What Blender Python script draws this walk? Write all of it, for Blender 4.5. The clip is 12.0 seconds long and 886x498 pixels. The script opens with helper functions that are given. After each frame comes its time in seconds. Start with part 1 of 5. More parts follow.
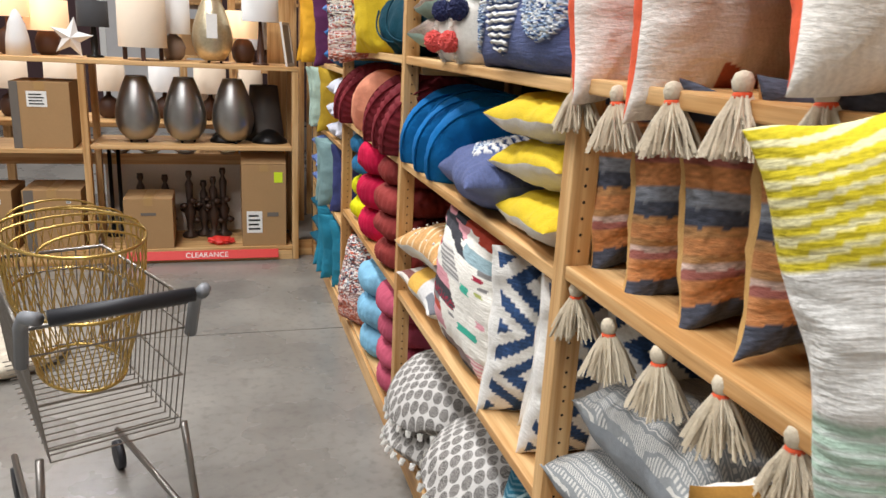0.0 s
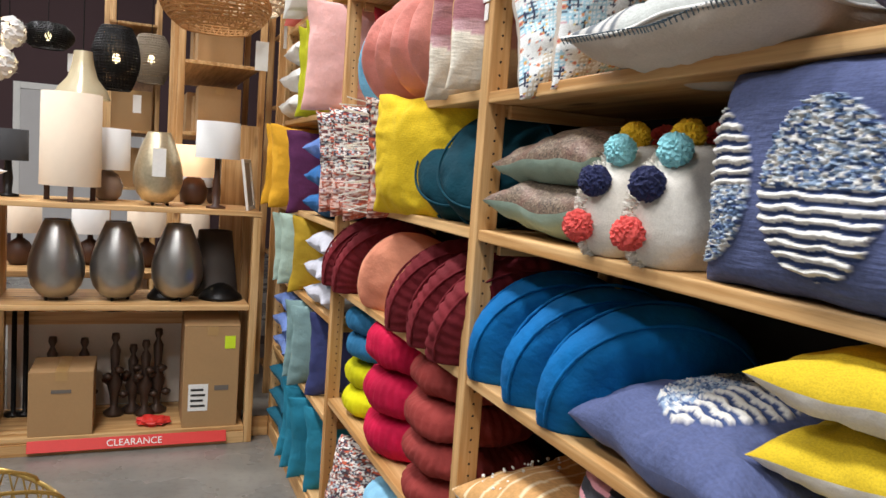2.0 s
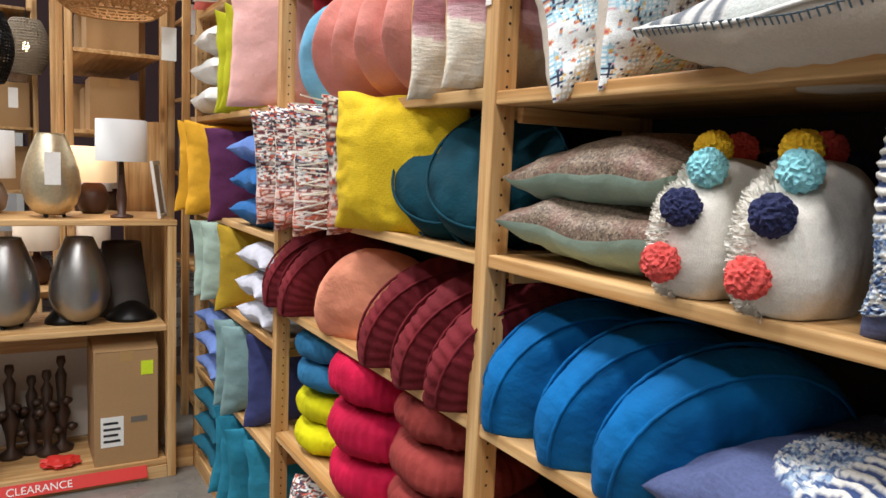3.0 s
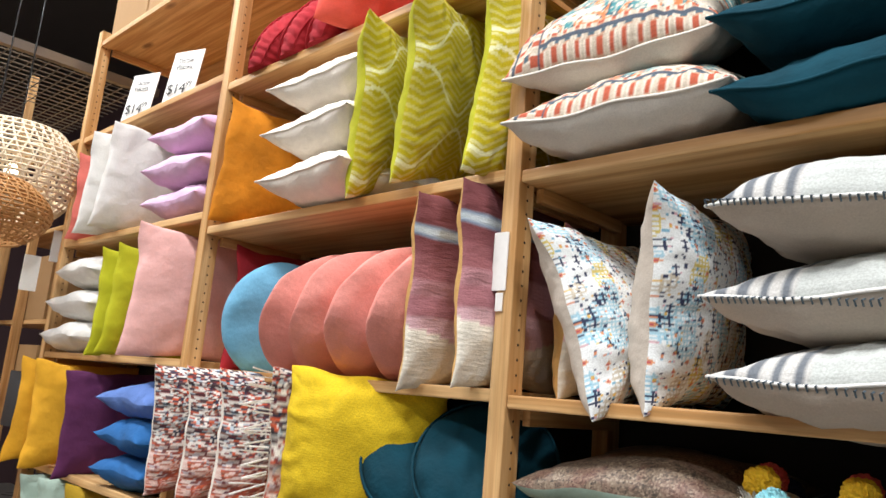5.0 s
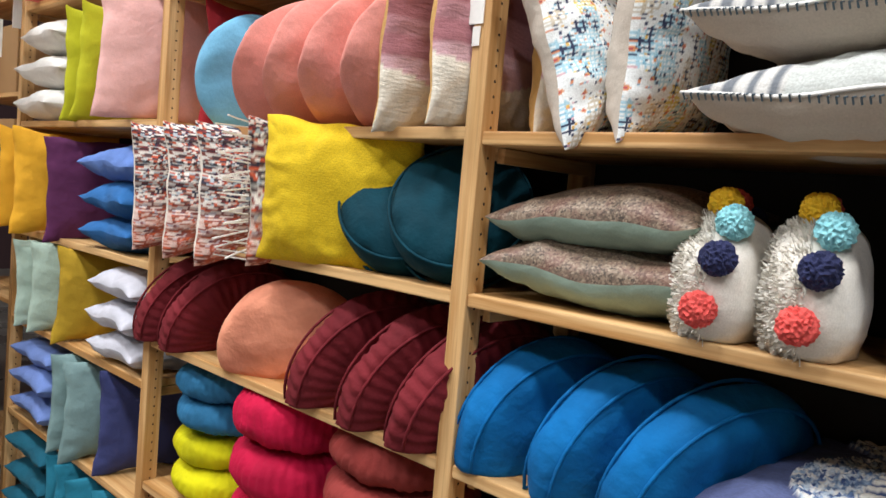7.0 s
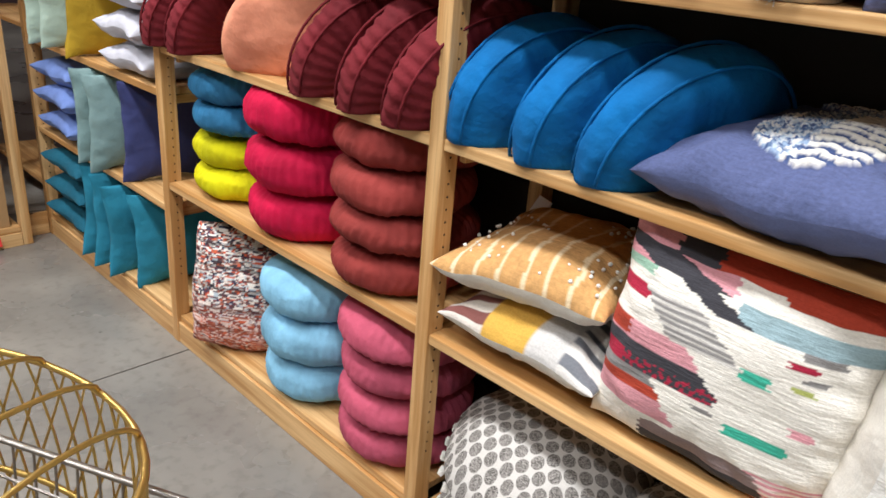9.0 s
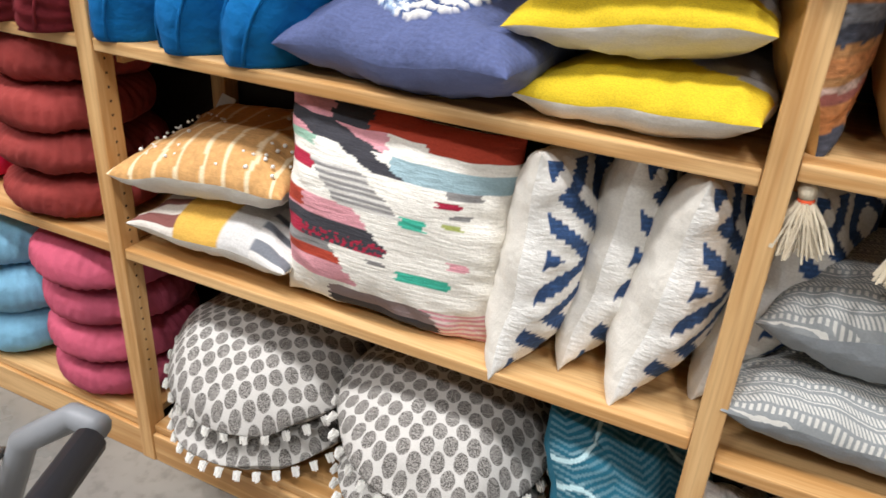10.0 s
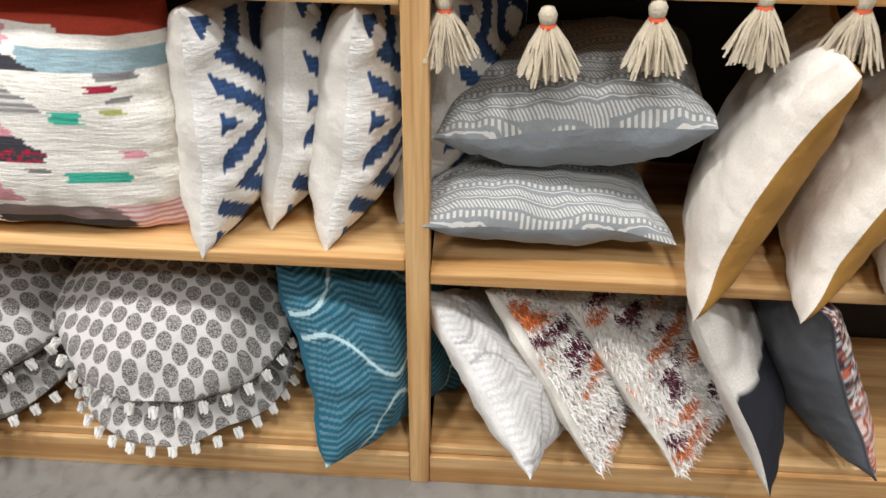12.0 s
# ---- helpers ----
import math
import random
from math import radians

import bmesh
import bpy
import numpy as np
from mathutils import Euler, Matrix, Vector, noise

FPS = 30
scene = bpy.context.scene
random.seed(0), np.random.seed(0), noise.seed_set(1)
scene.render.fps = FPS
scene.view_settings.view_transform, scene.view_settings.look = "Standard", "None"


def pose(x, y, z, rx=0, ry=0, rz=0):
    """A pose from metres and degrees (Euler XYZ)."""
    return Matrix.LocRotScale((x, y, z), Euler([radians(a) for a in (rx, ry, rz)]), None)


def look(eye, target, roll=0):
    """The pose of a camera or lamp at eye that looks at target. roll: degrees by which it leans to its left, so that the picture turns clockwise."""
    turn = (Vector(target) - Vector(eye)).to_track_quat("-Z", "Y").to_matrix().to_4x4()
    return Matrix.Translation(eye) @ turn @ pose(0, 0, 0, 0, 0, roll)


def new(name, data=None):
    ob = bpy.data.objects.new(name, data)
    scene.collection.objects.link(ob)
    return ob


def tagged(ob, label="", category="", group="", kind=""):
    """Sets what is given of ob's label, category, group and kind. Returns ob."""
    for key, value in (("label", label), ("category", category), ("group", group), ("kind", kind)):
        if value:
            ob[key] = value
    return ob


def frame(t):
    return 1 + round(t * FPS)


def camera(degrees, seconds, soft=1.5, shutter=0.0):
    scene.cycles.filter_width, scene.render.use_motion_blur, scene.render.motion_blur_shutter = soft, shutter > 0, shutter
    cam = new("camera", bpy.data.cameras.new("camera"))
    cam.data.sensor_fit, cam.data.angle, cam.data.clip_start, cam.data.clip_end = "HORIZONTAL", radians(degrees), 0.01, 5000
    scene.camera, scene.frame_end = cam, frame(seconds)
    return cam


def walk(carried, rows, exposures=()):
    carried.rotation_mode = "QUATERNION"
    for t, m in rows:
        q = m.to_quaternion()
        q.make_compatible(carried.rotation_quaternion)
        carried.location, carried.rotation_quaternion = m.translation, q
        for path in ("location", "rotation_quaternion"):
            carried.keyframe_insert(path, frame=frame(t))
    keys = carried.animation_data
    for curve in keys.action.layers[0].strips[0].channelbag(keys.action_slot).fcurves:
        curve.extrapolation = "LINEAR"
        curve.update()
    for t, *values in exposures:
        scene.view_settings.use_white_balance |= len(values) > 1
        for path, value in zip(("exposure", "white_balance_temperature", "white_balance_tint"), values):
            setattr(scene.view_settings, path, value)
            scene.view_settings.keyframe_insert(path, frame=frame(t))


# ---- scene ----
cam = camera(61.5, 12.0, shutter=0.1)
PATH = [
    (0, (-0.624, -1.279, 1.604), (-0.062, 0.581, 1.065), 3.0),
    (0.5, (-0.721, -1.057, 1.627), (-0.180, 0.845, 1.156), 2.6),
    (1, (-0.758, -0.863, 1.671), (-0.037, 1.042, 1.347), 2.9),
    (1.5, (-0.706, -0.577, 1.679), (0.067, 1.325, 1.441), 3.0),
    (2, (-0.784, -0.306, 1.681), (-0.013, 1.555, 1.479), 4.2),
    (2.5, (-0.855, -0.100, 1.708), (0.043, 1.667, 1.482), 3.1),
    (2.7, (-0.855, -0.029, 1.72), (0.105, 1.708, 1.473), 2.7),
    (4.3, (-1.105, 0.394, 1.822), (0.099, 1.984, 1.964), 3.4),
    (4.5, (-1.146, 0.39, 1.838), (0.13, 1.914, 2.057), 3.6),
    (5, (-1.228, 0.374, 1.877), (0.162, 1.759, 2.262), 4.9),
    (5.5, (-1.255, 0.376, 1.876), (0.149, 1.714, 2.363), 6.3),
    (6, (-1.216, 0.382, 1.832), (0.206, 1.765, 2.083), 6.2),
    (6.5, (-1.206, 0.37, 1.782), (0.246, 1.744, 1.823), 5.9),
    (7, (-1.177, 0.363, 1.749), (0.286, 1.72, 1.608), 5.0),
    (7.2, (-1.168, 0.372, 1.729), (0.287, 1.726, 1.509), 4.7),
    (8.8, (-1.171, 0.279, 1.618), (0.145, 1.585, 0.869), 4.2),
    (9, (-1.179, 0.231, 1.604), (0.159, 1.499, 0.828), 4.8),
    (9.5, (-1.155, 0.111, 1.566), (0.318, 1.157, 0.709), 5.9),
    (10, (-1.121, 0.01, 1.542), (0.499, 0.751, 0.634), 3.7),
    (10.5, (-1.107, -0.048, 1.572), (0.583, 0.415, 0.608), 0.7),
    (11, (-1.099, -0.062, 1.564), (0.579, 0.325, 0.547), -0.0),
    (11.5, (-1.087, -0.083, 1.544), (0.531, 0.206, 0.405), -1.1),
    (12, (-1.088, -0.099, 1.531), (0.505, -0.024, 0.325), 0.9),
]
walk(cam, [(t, look(eye, target, roll)) for t, eye, target, roll in PATH],
     [(0, 0.05), (2.5, -0.06), (4.5, -0.04), (5.5, -0.14), (7, -0.08), (9, 0.14), (10.5, 0.12), (11.5, 0.02), (12, 0.0)])

# ---- light: ceiling panels of the shop, and the exposure ----
world = bpy.data.worlds.new("world")
scene.world = world
world.use_nodes = True
world.node_tree.nodes["Background"].inputs[0].default_value = (0.9, 0.95, 1.0, 1)
world.node_tree.nodes["Background"].inputs[1].default_value = 0.15
CEILING = 6.0
PANELS = [(-1.9, -2.6), (-1.9, -0.8), (-1.9, 1.0), (-1.9, 2.8), (-1.7, 4.4), (-4.6, -1.6), (-4.6, 2.0), (-3.8, 5.4), (-1.6, 6.9), (-2.8, 9.4)]
for px, py in PANELS:
    lamp_data = bpy.data.lights.new("ceiling_lamp", "AREA")
    lamp_data.shape, lamp_data.size, lamp_data.size_y = "RECTANGLE", 0.28, 0.55
    lamp_data.energy, lamp_data.color = 100, (0.965, 0.972, 1.0)
    lamp = new("ceiling_lamp", lamp_data)
    lamp.matrix_world = look((px, py, CEILING - 0.09), (px + 1.0, py, 0))

# ---- colour and node helpers ----


def lin(code):
    """Linear colour from a six-digit code."""
    out = []
    for i in (0, 2, 4):
        c = int(code[i:i + 2], 16) / 255
        out.append(c / 12.92 if c < 0.04045 else ((c + 0.055) / 1.055) ** 2.4)
    return tuple(out)


class Nodes:
    def __init__(self, name):
        self.mat = bpy.data.materials.new(name)
        self.mat.use_nodes = True
        self.tree = self.mat.node_tree
        self.out = self.tree.nodes["Principled BSDF"]

    def add(self, kind, **inputs):
        n = self.tree.nodes.new(kind)
        for key, value in inputs.items():
            self.put(n.inputs[key.replace("_", " ")], value)
        return n

    def put(self, socket, value):
        if isinstance(value, bpy.types.NodeSocket):
            self.tree.links.new(value, socket)
        else:
            socket.default_value = value

    def coords(self, scale=(1, 1, 1), turn=(0, 0, 0)):
        m = self.add("ShaderNodeMapping", Scale=scale, Rotation=turn)
        self.put(m.inputs["Vector"], self.add("ShaderNodeTexCoord").outputs["Object"])
        return m.outputs["Vector"]

    def noise(self, scale, detail=3.0, vector=None, rough=0.55):
        n = self.add("ShaderNodeTexNoise", Scale=scale, Detail=detail, Roughness=rough)
        self.put(n.inputs["Vector"], vector if vector is not None else self.coords())
        return n.outputs["Fac"]

    def ramp(self, fac, stops, mode="LINEAR"):
        r = self.add("ShaderNodeValToRGB", Fac=fac)
        r.color_ramp.interpolation = mode
        while len(r.color_ramp.elements) < len(stops):
            r.color_ramp.elements.new(0.5)
        for e, (p, c) in zip(r.color_ramp.elements, stops):
            e.position, e.color = p, (*c, 1) if len(c) == 3 else c
        return r.outputs["Color"]

    def mix(self, a, b, fac, mode="MIX"):
        m = self.tree.nodes.new("ShaderNodeMix")
        m.data_type, m.blend_type = "RGBA", mode
        self.put(m.inputs[0], fac)
        self.put(m.inputs[6], (*a, 1) if isinstance(a, tuple) and len(a) == 3 else a)
        self.put(m.inputs[7], (*b, 1) if isinstance(b, tuple) and len(b) == 3 else b)
        return m.outputs[2]

    def math(self, op, a, b=0.0):
        m = self.tree.nodes.new("ShaderNodeMath")
        m.operation = op
        self.put(m.inputs[0], a), self.put(m.inputs[1], b)
        return m.outputs[0]

    def bump(self, height, strength, distance=0.002, below=None):
        b = self.add("ShaderNodeBump", Strength=strength, Distance=distance, Height=height)
        if below is not None:
            self.put(b.inputs["Normal"], below)
        return b.outputs["Normal"]

    def done(self, colour, rough=0.8, normal=None, metal=0.0, sheen=0.0, **more):
        o = self.out
        self.put(o.inputs["Base Color"], (*colour, 1) if isinstance(colour, tuple) and len(colour) == 3 else colour)
        self.put(o.inputs["Roughness"], rough)
        o.inputs["Metallic"].default_value = metal
        o.inputs["Sheen Weight"].default_value = sheen
        o.inputs["Sheen Roughness"].default_value = 0.4
        if normal is not None:
            self.put(o.inputs["Normal"], normal)
        for key, value in more.items():
            self.put(o.inputs[key.replace("_", " ")], value)
        return self.mat


def shade(c, f):
    return tuple(min(1.0, v * f) for v in c)


def cloth(name, code, weave=900, sheen=0.0, bump=0.35, rough=0.9, vary=0.16, slub=0.0):
    """Woven cloth of one colour, with weave, slubs and soft creases."""
    n = Nodes(name)
    c = lin(code)
    big = n.noise(9, 3)
    fine = n.noise(weave * 0.35, 2)
    col = n.mix(shade(c, 1 - vary), shade(c, 1 + vary), n.ramp(big, [(0.3, (0, 0, 0)), (0.7, (1, 1, 1))]))
    col = n.mix(col, n.mix(shade(c, 0.6), shade(c, 1.3), fine), 0.5)
    if slub:
        s = n.noise(60, 2, n.coords((1, 1, 14)))
        col = n.mix(col, shade(c, 1.5), n.math("MULTIPLY", n.ramp(s, [(0.55, (0, 0, 0)), (0.7, (1, 1, 1))]), slub))
    crease = n.noise(13, 3)
    wave = n.add("ShaderNodeTexWave", Scale=weave * 0.16, Distortion=0.6)
    n.put(wave.inputs["Vector"], n.coords((1, 1, 1), (0, 0.0, 0)))
    normal = n.bump(crease, 0.5, 0.02)
    normal = n.bump(fine, bump, 0.0015, normal)
    normal = n.bump(wave.outputs["Fac"], bump * 0.4, 0.001, normal)
    return n.done(col, rough, normal, 0.0, sheen)


def velvet(name, code):
    """Short-pile velvet: brushed patches and a soft sheen."""
    n = Nodes(name)
    c = lin(code)
    patch = n.noise(7, 4)
    col = n.mix(shade(c, 0.7), shade(c, 1.35), n.ramp(patch, [(0.35, (0, 0, 0)), (0.65, (1, 1, 1))]))
    fine = n.noise(420, 2)
    col = n.mix(col, n.mix(shade(c, 0.6), shade(c, 1.3), fine), 0.3)
    normal = n.bump(n.noise(22, 3), 0.35, 0.02)
    normal = n.bump(fine, 0.2, 0.001, normal)
    m = n.done(col, 0.85, normal, 0.0, 0.12, Specular_IOR_Level=0.2)
    n.out.inputs["Sheen Tint"].default_value = (*[min(1, v * 1.8 + 0.004) for v in c], 1)
    return m


def woven(name, weave=700, bump=0.5, rough=0.92, tint=0.35):
    """Patterned cloth: the pattern is woven into the mesh's colour layer, yarn by yarn."""
    n = Nodes(name)
    a = n.tree.nodes.new("ShaderNodeVertexColor")
    a.layer_name = "Col"
    fine = n.noise(weave * 0.4, 2)
    yarn = n.noise(weave * 0.12, 2, n.coords((0.4, 1, 2.4)))
    col = n.mix(a.outputs["Color"], (0.42, 0.4, 0.38), n.math("MULTIPLY", n.ramp(fine, [(0.35, (1, 1, 1)), (0.6, (0, 0, 0))]), tint), "MULTIPLY")
    normal = n.bump(n.noise(14, 2), 0.25, 0.02)
    normal = n.bump(yarn, bump, 0.003, normal)
    normal = n.bump(fine, bump * 0.6, 0.0015, normal)
    return n.done(col, rough, normal)


def wood(name, axis, light="dab27c", dark="b98850", knots=True):
    """Oiled pine, with its grain along one axis."""
    n = Nodes(name)
    sc = [26.0, 26.0, 26.0]
    sc[axis] = 1.1
    shift = n.add("ShaderNodeVectorMath")
    info = n.add("ShaderNodeObjectInfo")
    n.put(shift.inputs[0], n.add("ShaderNodeTexCoord").outputs["Object"])
    sc2 = n.tree.nodes.new("ShaderNodeCombineXYZ")
    for i in range(3):
        n.put(sc2.inputs[i], n.math("MULTIPLY", info.outputs["Random"], 7.3 + i))
    n.put(shift.inputs[1], sc2.outputs[0])
    m = n.add("ShaderNodeMapping", Scale=tuple(sc))
    n.put(m.inputs["Vector"], shift.outputs[0])
    g = n.noise(1.0, 5, m.outputs["Vector"], 0.6)
    m2 = n.add("ShaderNodeMapping", Scale=tuple(4.5 if i == axis else 160.0 for i in range(3)))
    n.put(m2.inputs["Vector"], shift.outputs[0])
    fine = n.noise(1.0, 2, m2.outputs["Vector"])
    col = n.ramp(g, [(0.25, shade(lin(dark), 0.8)), (0.42, lin(dark)), (0.6, lin(light)), (0.8, shade(lin(light), 1.1))])
    col = n.mix(col, shade(lin(dark), 0.65), n.math("MULTIPLY", n.ramp(fine, [(0.5, (0, 0, 0)), (0.75, (1, 1, 1))]), 0.35))
    if knots:
        v = n.add("ShaderNodeTexVoronoi", Scale=1.0)
        m3 = n.add("ShaderNodeMapping", Scale=tuple(1.6 if i == axis else 5.0 for i in range(3)))
        n.put(m3.inputs["Vector"], shift.outputs[0])
        n.put(v.inputs["Vector"], m3.outputs["Vector"])
        col = n.mix(col, shade(lin("7a4a22"), 0.8), n.ramp(v.outputs["Distance"], [(0.05, (0.85, 0.85, 0.85)), (0.11, (0, 0, 0))]))
    normal = n.bump(fine, 0.15, 0.001)
    return n.done(col, n.ramp(g, [(0.2, (0.42,) * 3), (0.8, (0.6,) * 3)]), normal)


def plain(name, code, rough=0.6, metal=0.0, grain=60, vary=0.12, bump=0.1, **more):
    n = Nodes(name)
    c = lin(code)
    f = n.noise(grain, 3)
    f2 = n.noise(grain * 0.07, 3)
    col = n.mix(shade(c, 1 - vary), shade(c, 1 + vary), n.math("MULTIPLY", n.math("ADD", f, f2), 0.5))
    return n.done(col, rough, n.bump(f, bump, 0.002), metal, **more)


# ---- mesh helpers ----


def mesh_of(name, verts, faces, colours=None, smooth=True):
    me = bpy.data.meshes.new(name)
    me.from_pydata([tuple(v) for v in verts], [], faces)
    if smooth:
        me.polygons.foreach_set("use_smooth", [True] * len(me.polygons))
    if colours is not None:
        layer = me.attributes.new("Col", "FLOAT_COLOR", "POINT")
        flat = np.ones((len(verts), 4), np.float32)
        flat[:, :3] = colours
        layer.data.foreach_set("color", flat.ravel())
    me.update()
    return me


def part(name, source, material, parent=None, label="", smooth=False):
    """Link a bmesh or a mesh as one object, under a thing or a part."""
    if isinstance(source, bmesh.types.BMesh):
        me = bpy.data.meshes.new(name)
        source.to_mesh(me)
        source.free()
        if smooth:
            me.polygons.foreach_set("use_smooth", [True] * len(me.polygons))
    else:
        me = source
    if material is not None and not me.materials:
        me.materials.append(material)
    ob = new(name, me)
    if parent is not None:
        ob.parent = parent
    return tagged(ob, label)


def thing(name, label, category, group="", kind="", at=None):
    ob = new(name)
    ob.empty_display_size = 0.05
    if at is not None:
        ob.matrix_basis = at
    return tagged(ob, label, category, group, kind)


def box(bm, x0, x1, y0, y1, z0, z1, bevel=0.0, m=None):
    made = bmesh.ops.create_cube(bm, size=1.0)["verts"]
    for v in made:
        v.co = Vector((x0 + (v.co.x + 0.5) * (x1 - x0), y0 + (v.co.y + 0.5) * (y1 - y0), z0 + (v.co.z + 0.5) * (z1 - z0)))
    if bevel:
        edges = list({e for v in made for e in v.link_edges})
        got = bmesh.ops.bevel(bm, geom=edges, offset=bevel, segments=2, affect="EDGES", profile=0.6)
        made = list({v for f in got["faces"] for v in f.verts} | {v for v in made if v.is_valid})
    if m is not None:
        bmesh.ops.transform(bm, matrix=m, verts=[v for v in made if v.is_valid])
    return bm


def boxed(x0, x1, y0, y1, z0, z1, bevel=0.003, m=None):
    return box(bmesh.new(), x0, x1, y0, y1, z0, z1, bevel, m)


def turned(profile, sides=40, ribs=0, depth=0.0, caps=True):
    """A body turned about z from (radius, height) pairs."""
    verts, faces = [], []
    for r, z in profile:
        for i in range(sides):
            a = 2 * math.pi * i / sides
            rr = r * (1 + depth * math.cos(ribs * a)) if ribs else r
            verts.append((rr * math.cos(a), rr * math.sin(a), z))
    for k in range(len(profile) - 1):
        for i in range(sides):
            j = (i + 1) % sides
            faces.append((k * sides + i, k * sides + j, (k + 1) * sides + j, (k + 1) * sides + i))
    if caps:
        faces.append(tuple(reversed(range(sides))))
        faces.append(tuple((len(profile) - 1) * sides + i for i in range(sides)))
    return verts, faces


def tube(bm, points, radius, sides=6, closed=False):
    """A round bar along points."""
    pts = [Vector(p) for p in points]
    rings = []
    n = len(pts)
    for i, p in enumerate(pts):
        a = pts[(i - 1) % n] if closed or i > 0 else p
        b = pts[(i + 1) % n] if closed or i < n - 1 else p
        d = (b - a).normalized()
        side = d.orthogonal().normalized() if abs(d.z) > 0.95 else d.cross(Vector((0, 0, 1))).normalized()
        up = side.cross(d)
        rings.append([bm.verts.new(p + radius * (math.cos(2 * math.pi * k / sides) * side + math.sin(2 * math.pi * k / sides) * up)) for k in range(sides)])
    for i in range(n if closed else n - 1):
        a, b = rings[i], rings[(i + 1) % n]
        for k in range(sides):
            bm.faces.new((a[k], a[(k + 1) % sides], b[(k + 1) % sides], b[k]))
    if not closed:
        bm.faces.new(list(reversed(rings[0])))
        bm.faces.new(rings[-1])
    return bm


# ---- cushions ----
rnd = random.Random(7)


def soft_noise(p, scale, seed):
    return noise.noise(Vector((p[0] * scale + seed * 3.17, p[1] * scale - seed * 1.7, p[2] * scale + seed * 0.61)))


def pillow_point(u, v, side, w, h, t, seed, pinch, full, creases):
    """A point of a stuffed square cover; side is -1 in front, 1 behind."""
    cu, cv = 1 - pinch * (1 - v * v) ** 1.0, 1 - pinch * (1 - u * u) ** 1.0
    x, z = w / 2 * u * cu, h / 2 * v * cv
    edge = max(0.0, (1 - abs(u) ** full)) * max(0.0, (1 - abs(v) ** full))
    y = t / 2 * edge ** 0.52
    p = (u * 1.3, v * 1.3, side * 0.5)
    y *= 1 + 0.16 * soft_noise(p, 1.1, seed)
    rim = (1 - edge) * edge ** 0.35
    # gathers run in from the seams, strongest by the corners
    along = v if abs(u) > abs(v) else u
    y += creases * rim * t * (0.045 * math.sin(along * 21 + 5 * soft_noise(p, 2.0, seed)) + 0.15 * soft_noise(p, 4.0, seed + 3))
    bend = 0.012 * soft_noise((u, v, 0), 0.9, seed + 9)
    wob = 0.012 * (1 - edge)
    return (x + wob * soft_noise((u, v, 1), 2.3, seed + 1), side * y + bend + wob * 1.2 * soft_noise((u, v, 2), 1.9, seed + 5),
            z + wob * soft_noise((u, v, 3), 2.3, seed + 2))


def cover(w, h, t, side, n, seed, pinch=0.07, full=2.6, creases=0.6, pattern=None, relief=None):
    verts, faces, cols = [], [], []
    for j in range(n + 1):
        for i in range(n + 1):
            # rows crowd towards the seam
            u, v = math.sin((i / n - 0.5) * math.pi * 0.94) / math.sin(0.47 * math.pi), math.sin((j / n - 0.5) * math.pi * 0.94) / math.sin(0.47 * math.pi)
            x, y, z = pillow_point(u, v, side, w, h, t, seed, pinch, full, creases)
            if relief is not None:
                y += side * relief(u, v)
            verts.append((x, y, z))
            if pattern is not None:
                cols.append(pattern(u, v))
    for j in range(n):
        for i in range(n):
            a = j * (n + 1) + i
            q = (a, a + 1, a + n + 2, a + n + 1)
            faces.append(q if side < 0 else q[::-1])
    return mesh_of("cover", verts, faces, cols if pattern is not None else None)


def seam(w, h, t, seed, pinch, full, creases, radius, n=28):
    """Piping along the seam of a square pillow."""
    loop = []
    for k in range(4 * n):
        s, f = divmod(k, n)
        a = -1 + 2 * f / n
        u, v = ((a, -1), (1, a), (-a, 1), (-1, -a))[s]
        loop.append(pillow_point(u, v, -1, w, h, t, seed, pinch, full, creases))
    return tube(bmesh.new(), loop, radius, 5, True)


PILLOWS = {}


def pillow(key, m, label, front, back, w=0.46, h=0.46, t=0.15, n=30, pattern=None, relief=None, pipe=None, pinch=0.07, full=2.6,
           creases=0.6, group="", extra=None, name="throw_pillow", pipe_r=0.0035, variants=2):
    """A throw pillow: front and back covers sewn at the seam. Alike ones share a few meshes."""
    pick = rnd.randrange(variants)
    seed = sum(ord(c) for c in key) % 97 + 11 * pick
    if (key, pick) not in PILLOWS:
        PILLOWS[key, pick] = (cover(w, h, t, -1, n, seed, pinch, full, creases, pattern, relief), cover(w, h, t, 1, min(n, 30), seed, pinch, full, creases),
                              [None])
    f, b, p = PILLOWS[key, pick]
    ob = thing(name, label, "pillow", group, at=m)
    part("front_cover", f, front, ob)
    part("back_cover", b, back, ob)
    if pipe is not None:
        if p[0] is None:
            o = part("piping", seam(w, h, t, seed, pinch, full, creases, pipe_r), pipe, ob, smooth=True)
            p[0] = o.data
        else:
            part("piping", p[0], pipe, ob)
    if extra is not None:
        extra(ob, w, h, t)
    return ob


DISCS = {}


